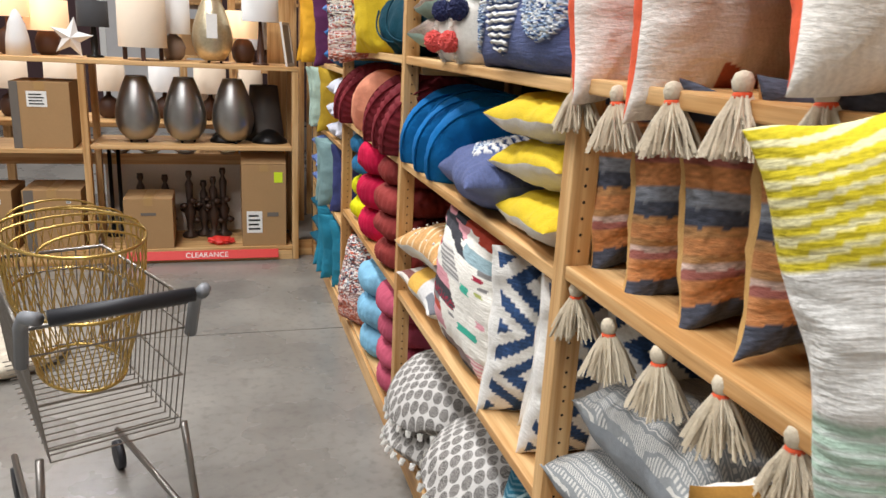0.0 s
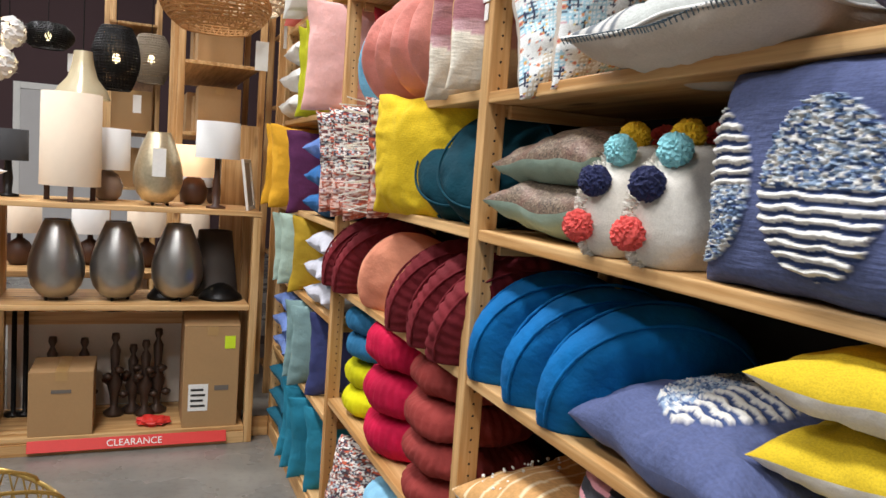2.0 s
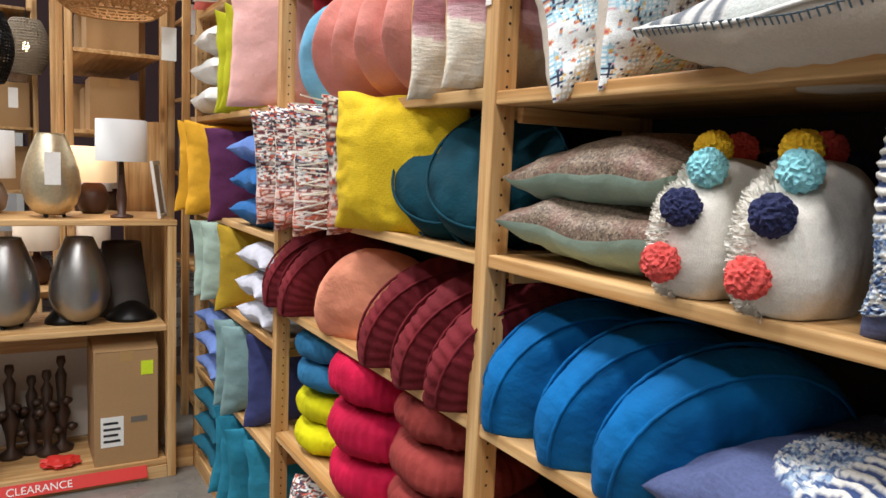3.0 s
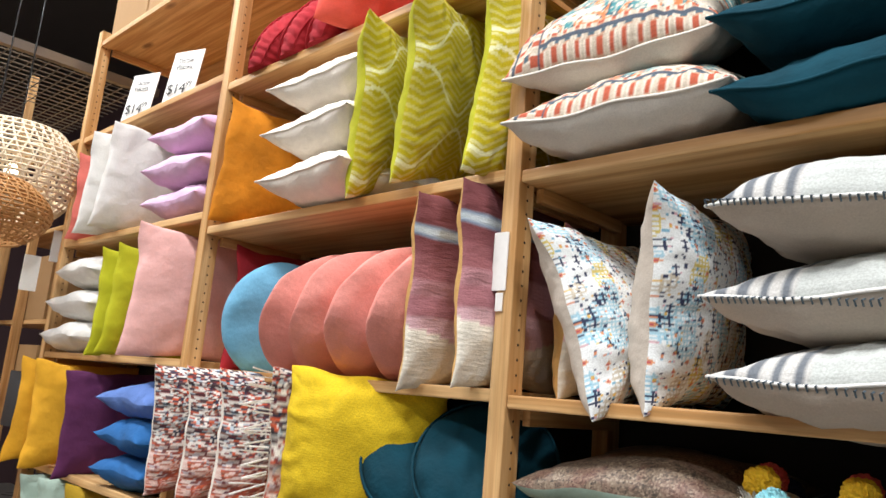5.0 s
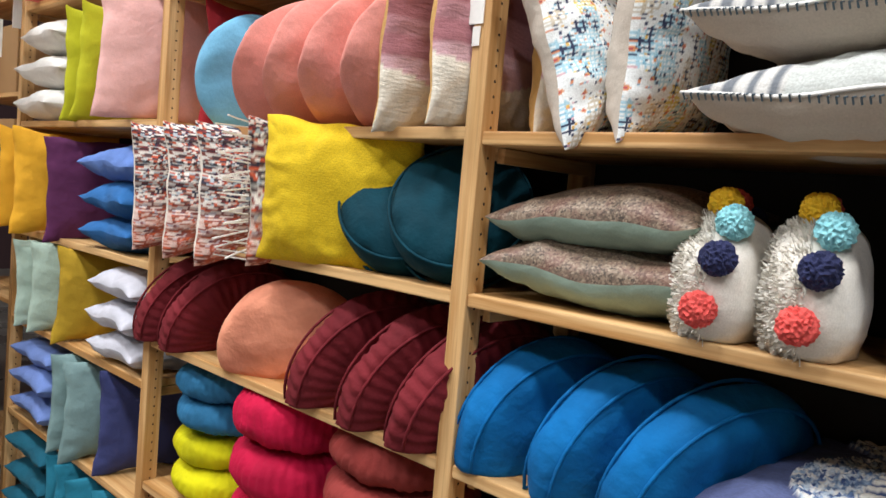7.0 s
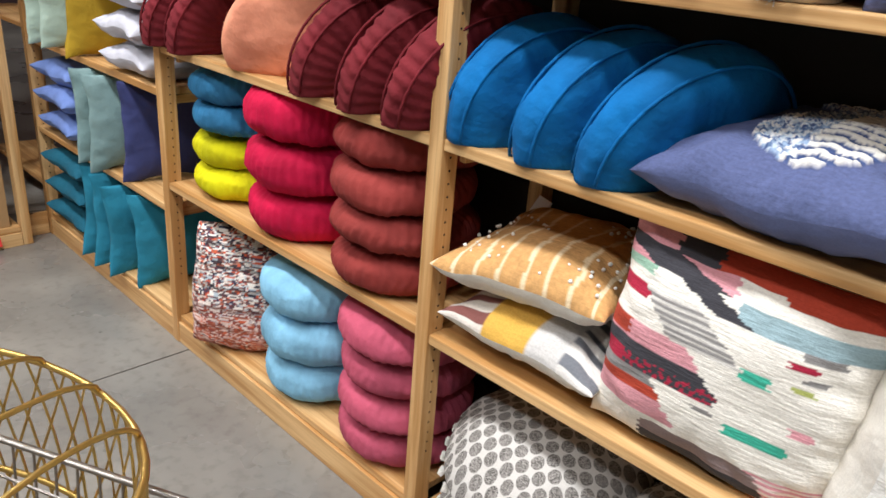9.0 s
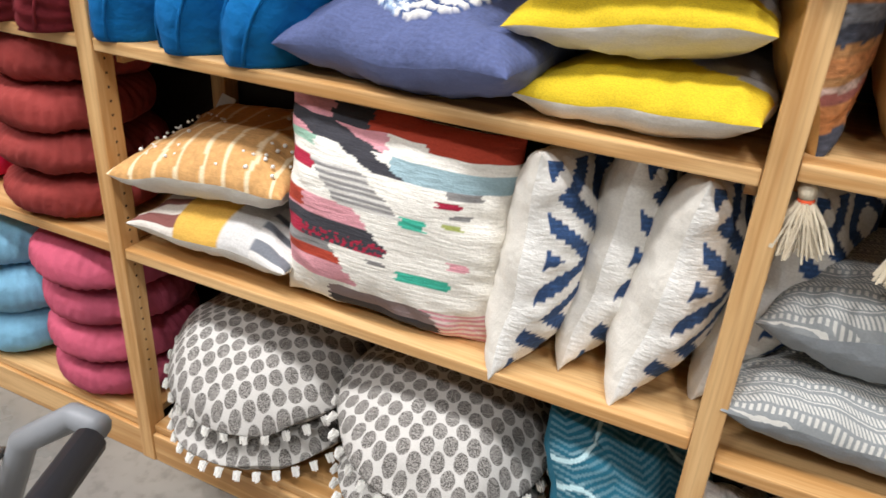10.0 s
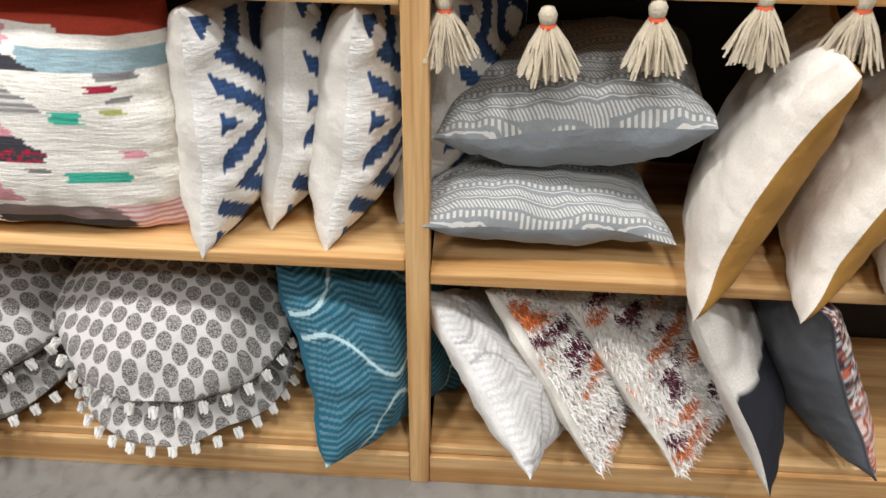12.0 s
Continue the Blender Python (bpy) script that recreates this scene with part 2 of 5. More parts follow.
def disc_mesh(r, t, seed, sides=56, pleat=0.0, flat=0.5, dimple=0.0, pattern=None, rows=26, lens=False):
    verts, faces, cols = [], [], []
    for k in range(rows + 1):
        s = -math.pi / 2 + math.pi * k / rows
        cr, sr = math.cos(s), math.sin(s)
        rr = abs(cr) ** flat
        zz = math.copysign(abs(sr) ** 0.8, sr)
        if lens:
            rr = max(0.0, cr)
            zz = math.copysign((1 - rr ** 2.4) ** 0.8, sr)
        for i in range(sides):
            a = 2 * math.pi * i / sides
            q = (rr * math.cos(a), rr * math.sin(a), zz * 0.6)
            wob = 1 + 0.05 * soft_noise(q, 1.3, seed)
            gather = pleat * math.cos(a * 43 + 4 * soft_noise(q, 2.0, seed)) * (1 - zz * zz)
            rad = r * (rr * wob) + gather * (rr > 0.3)
            z = t / 2 * zz * (1 - dimple * (1 - min(1.0, rr * 1.5)) ** 2)
            z += 0.1 * t * soft_noise(q, 2.6, seed + 4) * rr + pleat * 0.8 * math.cos(a * 43 + 1.3) * (0.35 < rr < 0.97) * rr
            verts.append((rad * math.cos(a), rad * math.sin(a), z))
            if pattern is not None:
                cols.append(pattern(rad * math.cos(a), rad * math.sin(a), zz))
    for k in range(rows):
        for i in range(sides):
            j = (i + 1) % sides
            faces.append((k * sides + i, k * sides + j, (k + 1) * sides + j, (k + 1) * sides + i))
    return mesh_of("cushion", verts, faces, cols if pattern is not None else None)


def settle(me, down, limit):
    """Flatten a cushion where it rests: nothing reaches further down than limit."""
    for v in me.vertices:
        d = v.co.dot(down)
        if d > limit:
            v.co -= down * (d - limit) * 0.97


def round_cushion(key, m, label, mat, r=0.2, t=0.14, pleat=0.0, flat=0.5, dimple=0.0, piping=None, group="", pattern=None, extra=None, sides=56, rows=26, sit=None, lens=False):
    pick = rnd.randrange(3)
    seed = sum(ord(c) for c in key) % 89 + 7 * pick
    if (key, pick) not in DISCS:
        DISCS[key, pick] = (disc_mesh(r, t, seed, pleat=pleat, flat=flat, dimple=dimple, pattern=pattern, sides=sides, rows=rows, lens=lens), [])
        if sit is not None:
            settle(DISCS[key, pick][0], (m.to_3x3().inverted() @ Vector((0, 0, -1))).normalized(), sit)
    me, pipes = DISCS[key, pick]
    ob = thing("round_cushion", label, "cushion", group, at=m)
    part("cover", me, mat, ob)
    if piping is not None:
        if not pipes:
            for zz in (-0.62, 0.62):
                rr = r * 0.965
                bm = tube(bmesh.new(), [(rr * math.cos(2 * math.pi * i / 40), rr * math.sin(2 * math.pi * i / 40), zz * t / 2) for i in range(40)], 0.004, 5, True)
                o = part("piping", bm, piping, ob, smooth=True)
                if sit is not None:
                    settle(o.data, (m.to_3x3().inverted() @ Vector((0, 0, -1))).normalized(), sit - 0.002)
                pipes.append(o.data)
        else:
            for p in pipes:
                part("piping", p, piping, ob)
    if extra is not None:
        extra(ob, r, t)
    return ob


def flat_at(x, y, z, yaw=0, tip=0, roll=0):
    """Lying, front cover up, its lower edge towards the aisle."""
    return pose(x, y, z) @ pose(0, 0, 0, 0, 0, -90 + yaw) @ pose(0, 0, 0, -90 + tip, roll, 0)


def out_at(x, y, z, yaw=0, lean=0, roll=0):
    """Standing, front cover towards the aisle; lean tips the top backwards."""
    return pose(x, y, z) @ pose(0, 0, 0, 0, 0, -90 + yaw) @ pose(0, 0, 0, -lean, roll, 0)


def book_at(x, y, z, yaw=0, lean=0, roll=0):
    """Standing on edge like a book, front cover towards -y; lean tips the top to +y, yaw turns the front to the aisle."""
    return pose(x, y, z) @ pose(0, 0, 0, 0, 0, -yaw) @ pose(0, 0, 0, -lean, roll, 0)

# ---- materials ----
WOOD_X, WOOD_Y, WOOD_Z = wood("pine_x", 0), wood("pine_y", 1), wood("pine_z", 2)
CONCRETE = Nodes("polished_concrete")
c1, c2 = CONCRETE.noise(1.3, 5), CONCRETE.noise(24, 5)
CONCRETE = CONCRETE.done(CONCRETE.mix(CONCRETE.ramp(c1, [(0.3, lin("6f6b65")), (0.5, lin("817d76")), (0.7, lin("938e85"))]), lin("615d57"),
                         CONCRETE.math("MULTIPLY", CONCRETE.ramp(c2, [(0.5, (0, 0, 0)), (0.72, (1, 1, 1))]), 0.5)),
                         CONCRETE.ramp(c1, [(0.3, (0.2,) * 3), (0.7, (0.38,) * 3)]), CONCRETE.bump(c2, 0.06, 0.002))
# near-black: shade deep in the shelving put in as colour; also the floor joints
DARK = plain("shadow_and_joint_dark", "2a2523", 0.9)
PLUM = plain("plum_paint", "4a3436", 0.8)
CEIL = plain("ceiling_paint", "4b4744", 0.9)
WHITE = plain("white_paint", "e8e6e0", 0.6)
BLACK_M = plain("black_metal", "1c1a19", 0.4, 0.6)
CARD = plain("cardboard", "a9855a", 0.85, 0, 90, 0.14, 0.15)
CARD_D = plain("grey_card", "6d655c", 0.85)
PAPER = plain("paper", "eceae4", 0.7)
INK = plain("ink", "23211f", 0.7)
RED = plain("red_card", "d8332b", 0.5)
LIME_STICKER = plain("lime_sticker", "d6ec2c", 0.5)
STEEL = plain("brushed_pewter", "a19e9a", 0.33, 0.95, 240, 0.25, 0.25)
GOLD = plain("gold_mercury", "c9bb9c", 0.36, 0.75, 60, 0.5, 0.7)
BRASS = plain("brass_wire", "c8a860", 0.32, 0.9)
GREY_PL = plain("grey_plastic", "7d7f82", 0.45)
BLACK_PL = plain("black_rubber", "242428", 0.55)
CHROME = plain("zinc_wire", "8d8780", 0.35, 0.85)
RATTAN = plain("rattan", "b5834c", 0.7, 0, 80, 0.25, 0.4)
SHADE = plain("linen_shade", "d6c4ae", 0.85, 0, 300, 0.08, 0.2)
SHADE_W = plain("white_shade", "d9d7d4", 0.85, 0, 300, 0.06, 0.2)
SHADE_B = plain("black_shade", "2b2a2b", 0.85, 0, 300, 0.1, 0.2)
BROWN_W = plain("dark_walnut", "4a2f22", 0.5)


def glow(name, code, strength):
    n = Nodes(name)
    return n.done(lin(code), 0.6, Emission_Color=(*lin(code), 1), Emission_Strength=strength)


BULB = glow("bulb", "ffe2b0", 14.0)
LIT_SHADE = glow("lit_shade", "f6cfa0", 0.42)
PANEL_GLOW = glow("panel_diffuser", "fff3e0", 6.0)

# ---- the room ----


def structure(name, bm, mat, label=""):
    ob = part(name, bm, mat)
    return tagged(ob, label, kind="structure")


floor = structure("floor", boxed(-9.5, 3.0, -7.5, 14.5, -0.2, -0.012, 0), DARK, "polished grey concrete floor with saw-cut joints")
for sx0, sx1 in ((-9.5, -5.53), (-5.525, -1.93 + 0.0), (-1.925, 3.0)):
    for sy0, sy1 in ((-7.5, -3.3), (-3.295, 2.698), (2.706, 8.6), (8.605, 14.5)):
        if sx1 == -1.93:
            sx1 = 3.0
        elif sx0 == -1.925:
            continue
        part("slab", boxed(sx0, sx1, sy0, sy1, -0.011, 0.0, 0.0015), CONCRETE, floor)
structure("ceiling", boxed(-9.5, 3.0, -7.5, 14.5, CEILING, CEILING + 0.15, 0), CEIL, "dark painted ceiling of the shop")
structure("wall_east", boxed(0.62, 0.74, -7.5, 4.3, 0, CEILING, 0), PLUM, "plain wall behind the shelving")
structure("wall_north", boxed(-9.5, 3.0, 13.4, 13.55, 0, CEILING, 0), PLUM, "dark plum painted far wall")
structure("wall_west", boxed(-9.6, -9.45, -7.5, 14.5, 0, CEILING, 0), WHITE, "plain pale wall")
structure("wall_south", boxed(-9.5, 3.0, -7.6, -7.5, 0, CEILING, 0), WHITE, "plain pale wall")
structure("wall_far_east", boxed(2.85, 3.0, 4.3, 13.4, 0, CEILING, 0), PLUM, "dark plum painted wall")
for px, py in PANELS:
    ob = thing("ceiling_light", "white flush ceiling light panel", "ceiling light", "ceiling lights", at=pose(px, py, CEILING))
    part("frame", boxed(-0.17, 0.17, -0.31, 0.31, -0.06, 0.0, 0.008), WHITE, ob)

# ---- pine shelving along the wall ----
POST = 0.0225
DEPTH = 0.46
TOP = 3.56
LEVELS = {
    "A": (-1.4, 0.0, (0.12, 0.645, 1.20, 1.555, 2.0, 2.42, 2.93)),
    "B": (0.0, 1.4, (0.12, 0.675, 1.18, 1.55, 1.89, 2.38, 2.90)),
    "C": (1.4, 2.8, (0.12, 0.68, 1.18, 1.55, 1.90, 2.39, 2.93)),
    "D": (2.8, 4.2, (0.12, 0.58, 1.02, 1.435, 1.925, 2.45, 2.98, 3.50)),
    "Z": (-2.8, -1.4, (0.12, 0.66, 1.18, 1.56, 2.0, 2.42, 2.93)),
}
HOLE = plain("peg_hole", "2c2018", 0.9)


def shelf_post(parent, y, x, side_holes=True):
    bm = boxed(x, x + 0.055, y - POST, y + POST, 0.0, TOP, 0.003)
    post = part("post", bm, WOOD_Z, parent)
    if side_holes:
        hb = bmesh.new()
        for s in (-1, 1):
            for k in range(int((TOP - 0.35) / 0.032)):
                z = 0.3 + 0.032 * k
                m = pose(x + 0.03, y + s * (POST + 0.0004), z, 90)
                bmesh.ops.create_circle(hb, cap_ends=True, radius=0.0035, segments=6, matrix=m)
        tagged(part("peg_holes", hb, HOLE, post), kind="stuff")


shelving = {}
for bay, (y0, y1, levels) in LEVELS.items():
    unit = thing("shelving_bay", "tall open pine shelving bay filled with cushions", "shelf", "pine shelving bays", at=pose(0, 0, 0))
    shelving[bay] = unit
    shelf_post(unit, y1, 0.0)
    shelf_post(unit, y1, DEPTH - 0.06, False)
    if bay == "Z":
        shelf_post(unit, y0, 0.0)
    for i, z in enumerate(levels):
        a, b = y0 + POST + 0.001, y1 - POST - 0.001
        if i == 0:
            part("base_shelf", boxed(0.014, DEPTH, a, b, z - 0.025, z, 0.004), WOOD_Y, unit)
            part("kick_board", boxed(0.004, 0.024, a, b, 0.0, z - 0.027, 0.003), WOOD_Y, unit)
        else:
            part("shelf", boxed(0.004, DEPTH, a, b, z - 0.028, z, 0.004), WOOD_Y, unit)
            for yy in (a, b - 0.02):
                part("cleat", boxed(0.06, DEPTH - 0.065, yy, yy + 0.02, z - 0.062, z - 0.03, 0.002), WOOD_X, unit)
    # lower back coloured near-black to stand in for the shade behind the cushions
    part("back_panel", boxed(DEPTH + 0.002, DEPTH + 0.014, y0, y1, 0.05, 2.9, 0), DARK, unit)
    part("upper_back_panel", boxed(DEPTH + 0.002, DEPTH + 0.014, y0, y1, 2.904, TOP, 0), WOOD_Y, unit)
tagged(shelving["D"], "tall open pine shelving bay in the corner, one shelf empty")

# ---- fabrics ----
F = {}
for nm, code in (("white_linen", "e2dfd9"), ("grey_linen", "c9c3ba"), ("cream", "eadfd2"), ("lilac", "d9b3d2"), ("lime", "b5b418"), ("pink", "eab3ac"),
                 ("mustard", "e0a524"), ("purple", "5a2350"), ("corn_blue", "5f7fc0"), ("sea_blue", "1f5f9a"), ("sage", "a9bfb0"), ("olive", "b08f20"), ("silver", "bdbdc6"),
                 ("periwinkle", "6d86c2"), ("slate_teal", "7d9a9a"), ("navy", "333a6b"), ("deep_teal", "0f5f76"), ("teal", "1f7f9a"),
                 ("terracotta", "c8665a"), ("coral", "e0594a"), ("salmon", "e29286"), ("sky", "69a5c4"), ("indigo", "606a94"), ("off_white", "ddd7cc"), ("seafoam", "94aa9c"),
                 ("tan", "c79b5a"), ("charcoal", "4b4b52"), ("mid_grey", "8d9296"), ("taupe", "bcb0a2"), ("yellow", "d8b71c"), ("gold_edge", "a87a34"), ("orange_red", "d9552e"),
                 ("dark_grey", "54565a"), ("oat", "d8d2c8"), ("black", "17181f")):
    F[nm] = cloth(nm + "_cloth", code, slub=0.15 if nm in ("indigo", "off_white", "grey_linen") else 0.0)
V = {}
for nm, code in (("blue", "04609c"), ("maroon", "6b1f26"), ("rust", "843430"), ("red", "b5123c"), ("lime", "c3bd10"), ("teal", "0b4452"), ("light_blue", "7fb2cd"), ("rose", "aa4c60"),
                 ("steel_blue", "2f6f98"), ("amber", "c97d1e"), ("peach", "ef9678"), ("crimson", "a52a32"), ("ink_teal", "033744")):
    V[nm] = velvet(nm + "_velvet", code)
W = woven("patterned_weave")
W_SOFT = woven("patterned_soft", 900, 0.3)
W_TUFT = woven("tufted_weave", 420, 0.9, 0.95, 0.25)
W_RUG = woven("kilim_weave", 500, 0.8, 0.95, 0.18)
DOTS = Nodes("dotted_print")
dv = DOTS.add("ShaderNodeTexVoronoi", Scale=1.0, Randomness=0.0)
dv.voronoi_dimensions = "2D"
DOTS.put(dv.inputs["Vector"], DOTS.coords((26.0, 28.0, 1.0), (0, 0, radians(45))))
dw = DOTS.noise(420, 2)
dfac = DOTS.ramp(DOTS.math("ADD", dv.outputs["Distance"], DOTS.math("MULTIPLY", DOTS.noise(90, 2), 0.10)), [(0.475, (1, 1, 1)), (0.515, (0, 0, 0))])
DOTS = DOTS.done(DOTS.mix(DOTS.mix(lin("b3afa9"), lin("d8d4ce"), dw), DOTS.mix(lin("4f4b47"), lin("a09b95"), DOTS.ramp(DOTS.noise(330, 1), [(0.4, (0, 0, 0)), (0.6, (1, 1, 1))])), dfac), 0.9, DOTS.bump(dw, 0.3, 0.0015, DOTS.bump(DOTS.noise(12, 2), 0.4, 0.02)))
GREYB = Nodes("grey_band_weave")
gx = GREYB.add("ShaderNodeSeparateXYZ")
GREYB.put(gx.inputs[0], GREYB.coords((1, 1, 1)))
gz = GREYB.math("FRACT", GREYB.math("ADD", GREYB.math("MULTIPLY", gx.outputs["Z"], 23.0), GREYB.math("MULTIPLY", GREYB.noise(30, 2), 0.12)))
gd = GREYB.math("SINE", GREYB.math("MULTIPLY", gx.outputs["X"], 560.0))
gd2 = GREYB.math("SINE", GREYB.math("ADD", GREYB.math("MULTIPLY", gx.outputs["X"], 900.0), GREYB.math("MULTIPLY", gx.outputs["Z"], 900.0)))
gl = GREYB.ramp(gz, [(0.0, (0, 0, 0)), (0.06, (1, 1, 1)), (0.09, (0, 0, 0)), (0.62, (0, 0, 0)), (0.66, (1, 1, 1)), (0.69, (0, 0, 0))], "CONSTANT")
gr = GREYB.ramp(gz, [(0.0, (0, 0, 0)), (0.16, (1, 1, 1)), (0.30, (0, 0, 0))], "CONSTANT")
gt = GREYB.ramp(gz, [(0.0, (0, 0, 0)), (0.36, (1, 1, 1)), (0.58, (0, 0, 0)), (0.74, (1, 1, 1)), (0.94, (0, 0, 0))], "CONSTANT")
gon = GREYB.math("MAXIMUM", gl, GREYB.math("MAXIMUM", GREYB.math("MULTIPLY", gr, GREYB.math("GREATER_THAN", gd, 0.0)), GREYB.math("MULTIPLY", gt, GREYB.math("GREATER_THAN", gd2, -0.1))))
gf = GREYB.noise(300, 2)
GREYB = GREYB.done(GREYB.mix(GREYB.mix(lin("777a7c"), lin("969998"), gf), GREYB.mix(lin("c2bfb6"), lin("dcd8cf"), gf), GREYB.math("MULTIPLY", gon, 0.82)), 0.9,
                   GREYB.bump(gon, 0.35, 0.002, GREYB.bump(GREYB.noise(12, 2), 0.5, 0.02)))
SEQ = Nodes("sequins")
sv = SEQ.add("ShaderNodeTexVoronoi", Scale=260.0)
SEQ.put(sv.inputs["Vector"], SEQ.coords())
sn = SEQ.noise(18, 4)
sf = SEQ.add("ShaderNodeSeparateColor")
SEQ.put(sf.inputs[0], sv.outputs["Color"])
SEQ = SEQ.done(SEQ.mix(SEQ.ramp(sf.outputs[0], [(0.0, lin("3f352d")), (0.4, lin("6b5a4b")), (0.75, lin("7a6857")), (0.98, lin("93836f"))]), lin("7a4038"), SEQ.math("MULTIPLY", SEQ.ramp(sn, [(0.5, (0, 0, 0)), (0.65, (1, 1, 1))]), 0.28)),
               0.5, SEQ.bump(sf.outputs[1], 0.5, 0.003), 0.25)
YARN = cloth("cream_yarn", "c8bba3", 700, bump=0.6)
YARN_W = cloth("white_yarn", "efebe2", 700, bump=0.6)
BEAD = plain("wood_bead", "e2d2b5", 0.6)
POMS = {nm: cloth("pompom_" + nm, code, 500, bump=0.9, vary=0.3) for nm, code in (("navy", "20264d"), ("aqua", "8fd0d8"), ("coral", "d8524c"), ("yellow", "dcae20"))}

# ---- pattern functions: colour at (u, v) in -1..1 across and up ----


def rough(u, v, s, seed=0.0):
    return noise.noise(Vector((u * s, v * s, seed)))


def pick_at(u, v, cells, colours, seed):
    i, j = math.floor(u * cells), math.floor(v * cells)
    h = math.sin(i * 12.9898 + j * 78.233 + seed * 37.7) * 43758.5453
    return colours[int((h - math.floor(h)) * len(colours)) % len(colours)]


def bands(stops):
    """Horizontal stripes: (upper limit of v, colour)."""
    def f(u, v):
        vv = v + 0.02 * rough(u, v, 9)
        for top, c in stops:
            if vv < top:
                return c
        return stops[-1][1]
    return f


TWEED = [lin(c) for c in ("f0e9e0", "3a3438", "d65f3c", "2f3550", "f4efe8", "a8705f", "7d3338", "f2ece4", "b8c4cc", "e7d9cf", "5c4347")]


def tweed_pat(u, v):
    k = pick_at(u * 0.6 + 0.06 * rough(u, v, 6), v * 1.15, 40, TWEED, 1)
    if math.sin(v * 19 + rough(u, v, 5)) > 0.8:
        k = tuple(0.45 * a for a in k)
    lower = lin("d4673f")
    f = max(0.0, min(1.0, (-v - 0.05) * 1.5)) * (0.5 + 0.5 * rough(u, v, 7, 2))
    return tuple(a * (1 - f) + b * f for a, b in zip(k, lower))


FLORA = [lin(c) for c in ("2c3350", "3c4260", "dd8c5e", "d8a8b0", "7fb2c8", "2c3350", "e2b65c")]


def floral_pat(u, v):
    """White ground with hatched blue and yellow patches, navy zigzags and scattered small flowers."""
    p1, p2 = rough(u, v * 0.8, 3.2, 4), rough(u * 1.4, v * 0.6, 3.0, 9)
    hatch = math.sin(v * 150 + 2 * rough(u, v, 12)) > 0.1 or math.sin(u * 165) > 0.55
    c = lin("eceeec")
    if p1 > 0.08 and hatch:
        c = lin("a9cfdd")
    elif p2 > 0.24 and hatch:
        c = lin("d9c46a")
    elif p1 < -0.3 and hatch:
        c = lin("c9bda8")
    if rough(math.floor(u * 17), math.floor(v * 9), 1.7, 3) > 0.22 and (abs((u * 17) % 1.0 - 0.5) < 0.13 or abs((v * 18) % 1.0 - 0.5) < 0.16):
        c = lin("2c3350")
    k = rough(math.floor(u * 52), math.floor(v * 52), 0.83, 6)
    if k > 0.34:
        c = pick_at(u, v, 52, FLORA, 3)
    fx, fy = (u * 7.5) % 1.0 - 0.5, (v * 7.0 + 0.5 * math.floor(u * 7.5)) % 1.0 - 0.5
    if abs(fx) + abs(fy) < 0.17 + 0.08 * rough(u, v, 30) and pick_at(u, v, 7.5, (0, 1, 0, 0, 1), 5):
        c = lin("d9915f") if abs(fx) + abs(fy) > 0.06 else lin("b8405c")
    return c


def boho_pat(u, v):
    """Faded print: a fine geometric border, then teal patches with orange sprays."""
    cream = lin("e2d6c4")
    if u < -0.62 or v < -0.82 or v > 0.85:
        e = (u + 1.0) if u < -0.62 else (v + 1.0)
        g = math.sin(e * 44)
        along = v if u < -0.62 else u
        key = math.sin(along * 52 + (1.6 if g > 0 else 0))
        if abs(e % 0.25 - 0.12) < 0.015:
            return lin("4d5663")
        if key > 0.25:
            return lin("b9583c") if g > 0.2 else lin("4d6470") if g < -0.4 else lin("c99a7e")
        return cream if key > -0.55 else lin("cdbda8")
    w1, w2 = rough(u, v, 2.6, 7), abs(rough(u, v, 3.6, 2))
    c = lin("4a8e92") if w1 > -0.05 else cream
    if w2 < 0.055 or rough(u, v, 6.5, 5) > 0.36:
        c = lin("d9814f")
    elif w2 < 0.085:
        c = lin("2f5f6c")
    return pick_at(u, v, 44, (c, c, c, tuple(0.5 * a + 0.5 * b for a, b in zip(c, cream)), cream), 8)


def scallop(line, ground, freq=4.0, thin=13.0, bold=0.07, faint=0.45):
    """Bold S-shaped waves, row against row, with fine chevron ribs between them."""
    def f(u, v):
        q = v * freq * 0.5
        row = math.floor(q + 0.5)
        wave = 0.36 * math.sin(u * 5.2 + math.pi * row + 0.3 * math.sin(row * 2.1))
        d = min(abs(q - row - wave), abs(q - row + 1 + 0.36 * math.sin(u * 5.2 + math.pi * row)), abs(q - row - 1 + 0.36 * math.sin(u * 5.2 + math.pi * row)))
        if d < bold:
            return line
        tri = abs(((u * 5.2 / math.pi + 0.5) % 1.0) - 0.5)
        s = math.sin((v + 0.34 * tri) * thin * 4.6 + 0.5 * rough(u, v, 7))
        k = faint * (1.5 if d < bold * 3.2 else 0.8)
        return tuple(a * (1 - k) + b * k for a, b in zip(ground, line)) if s > 0.25 else ground
    return f


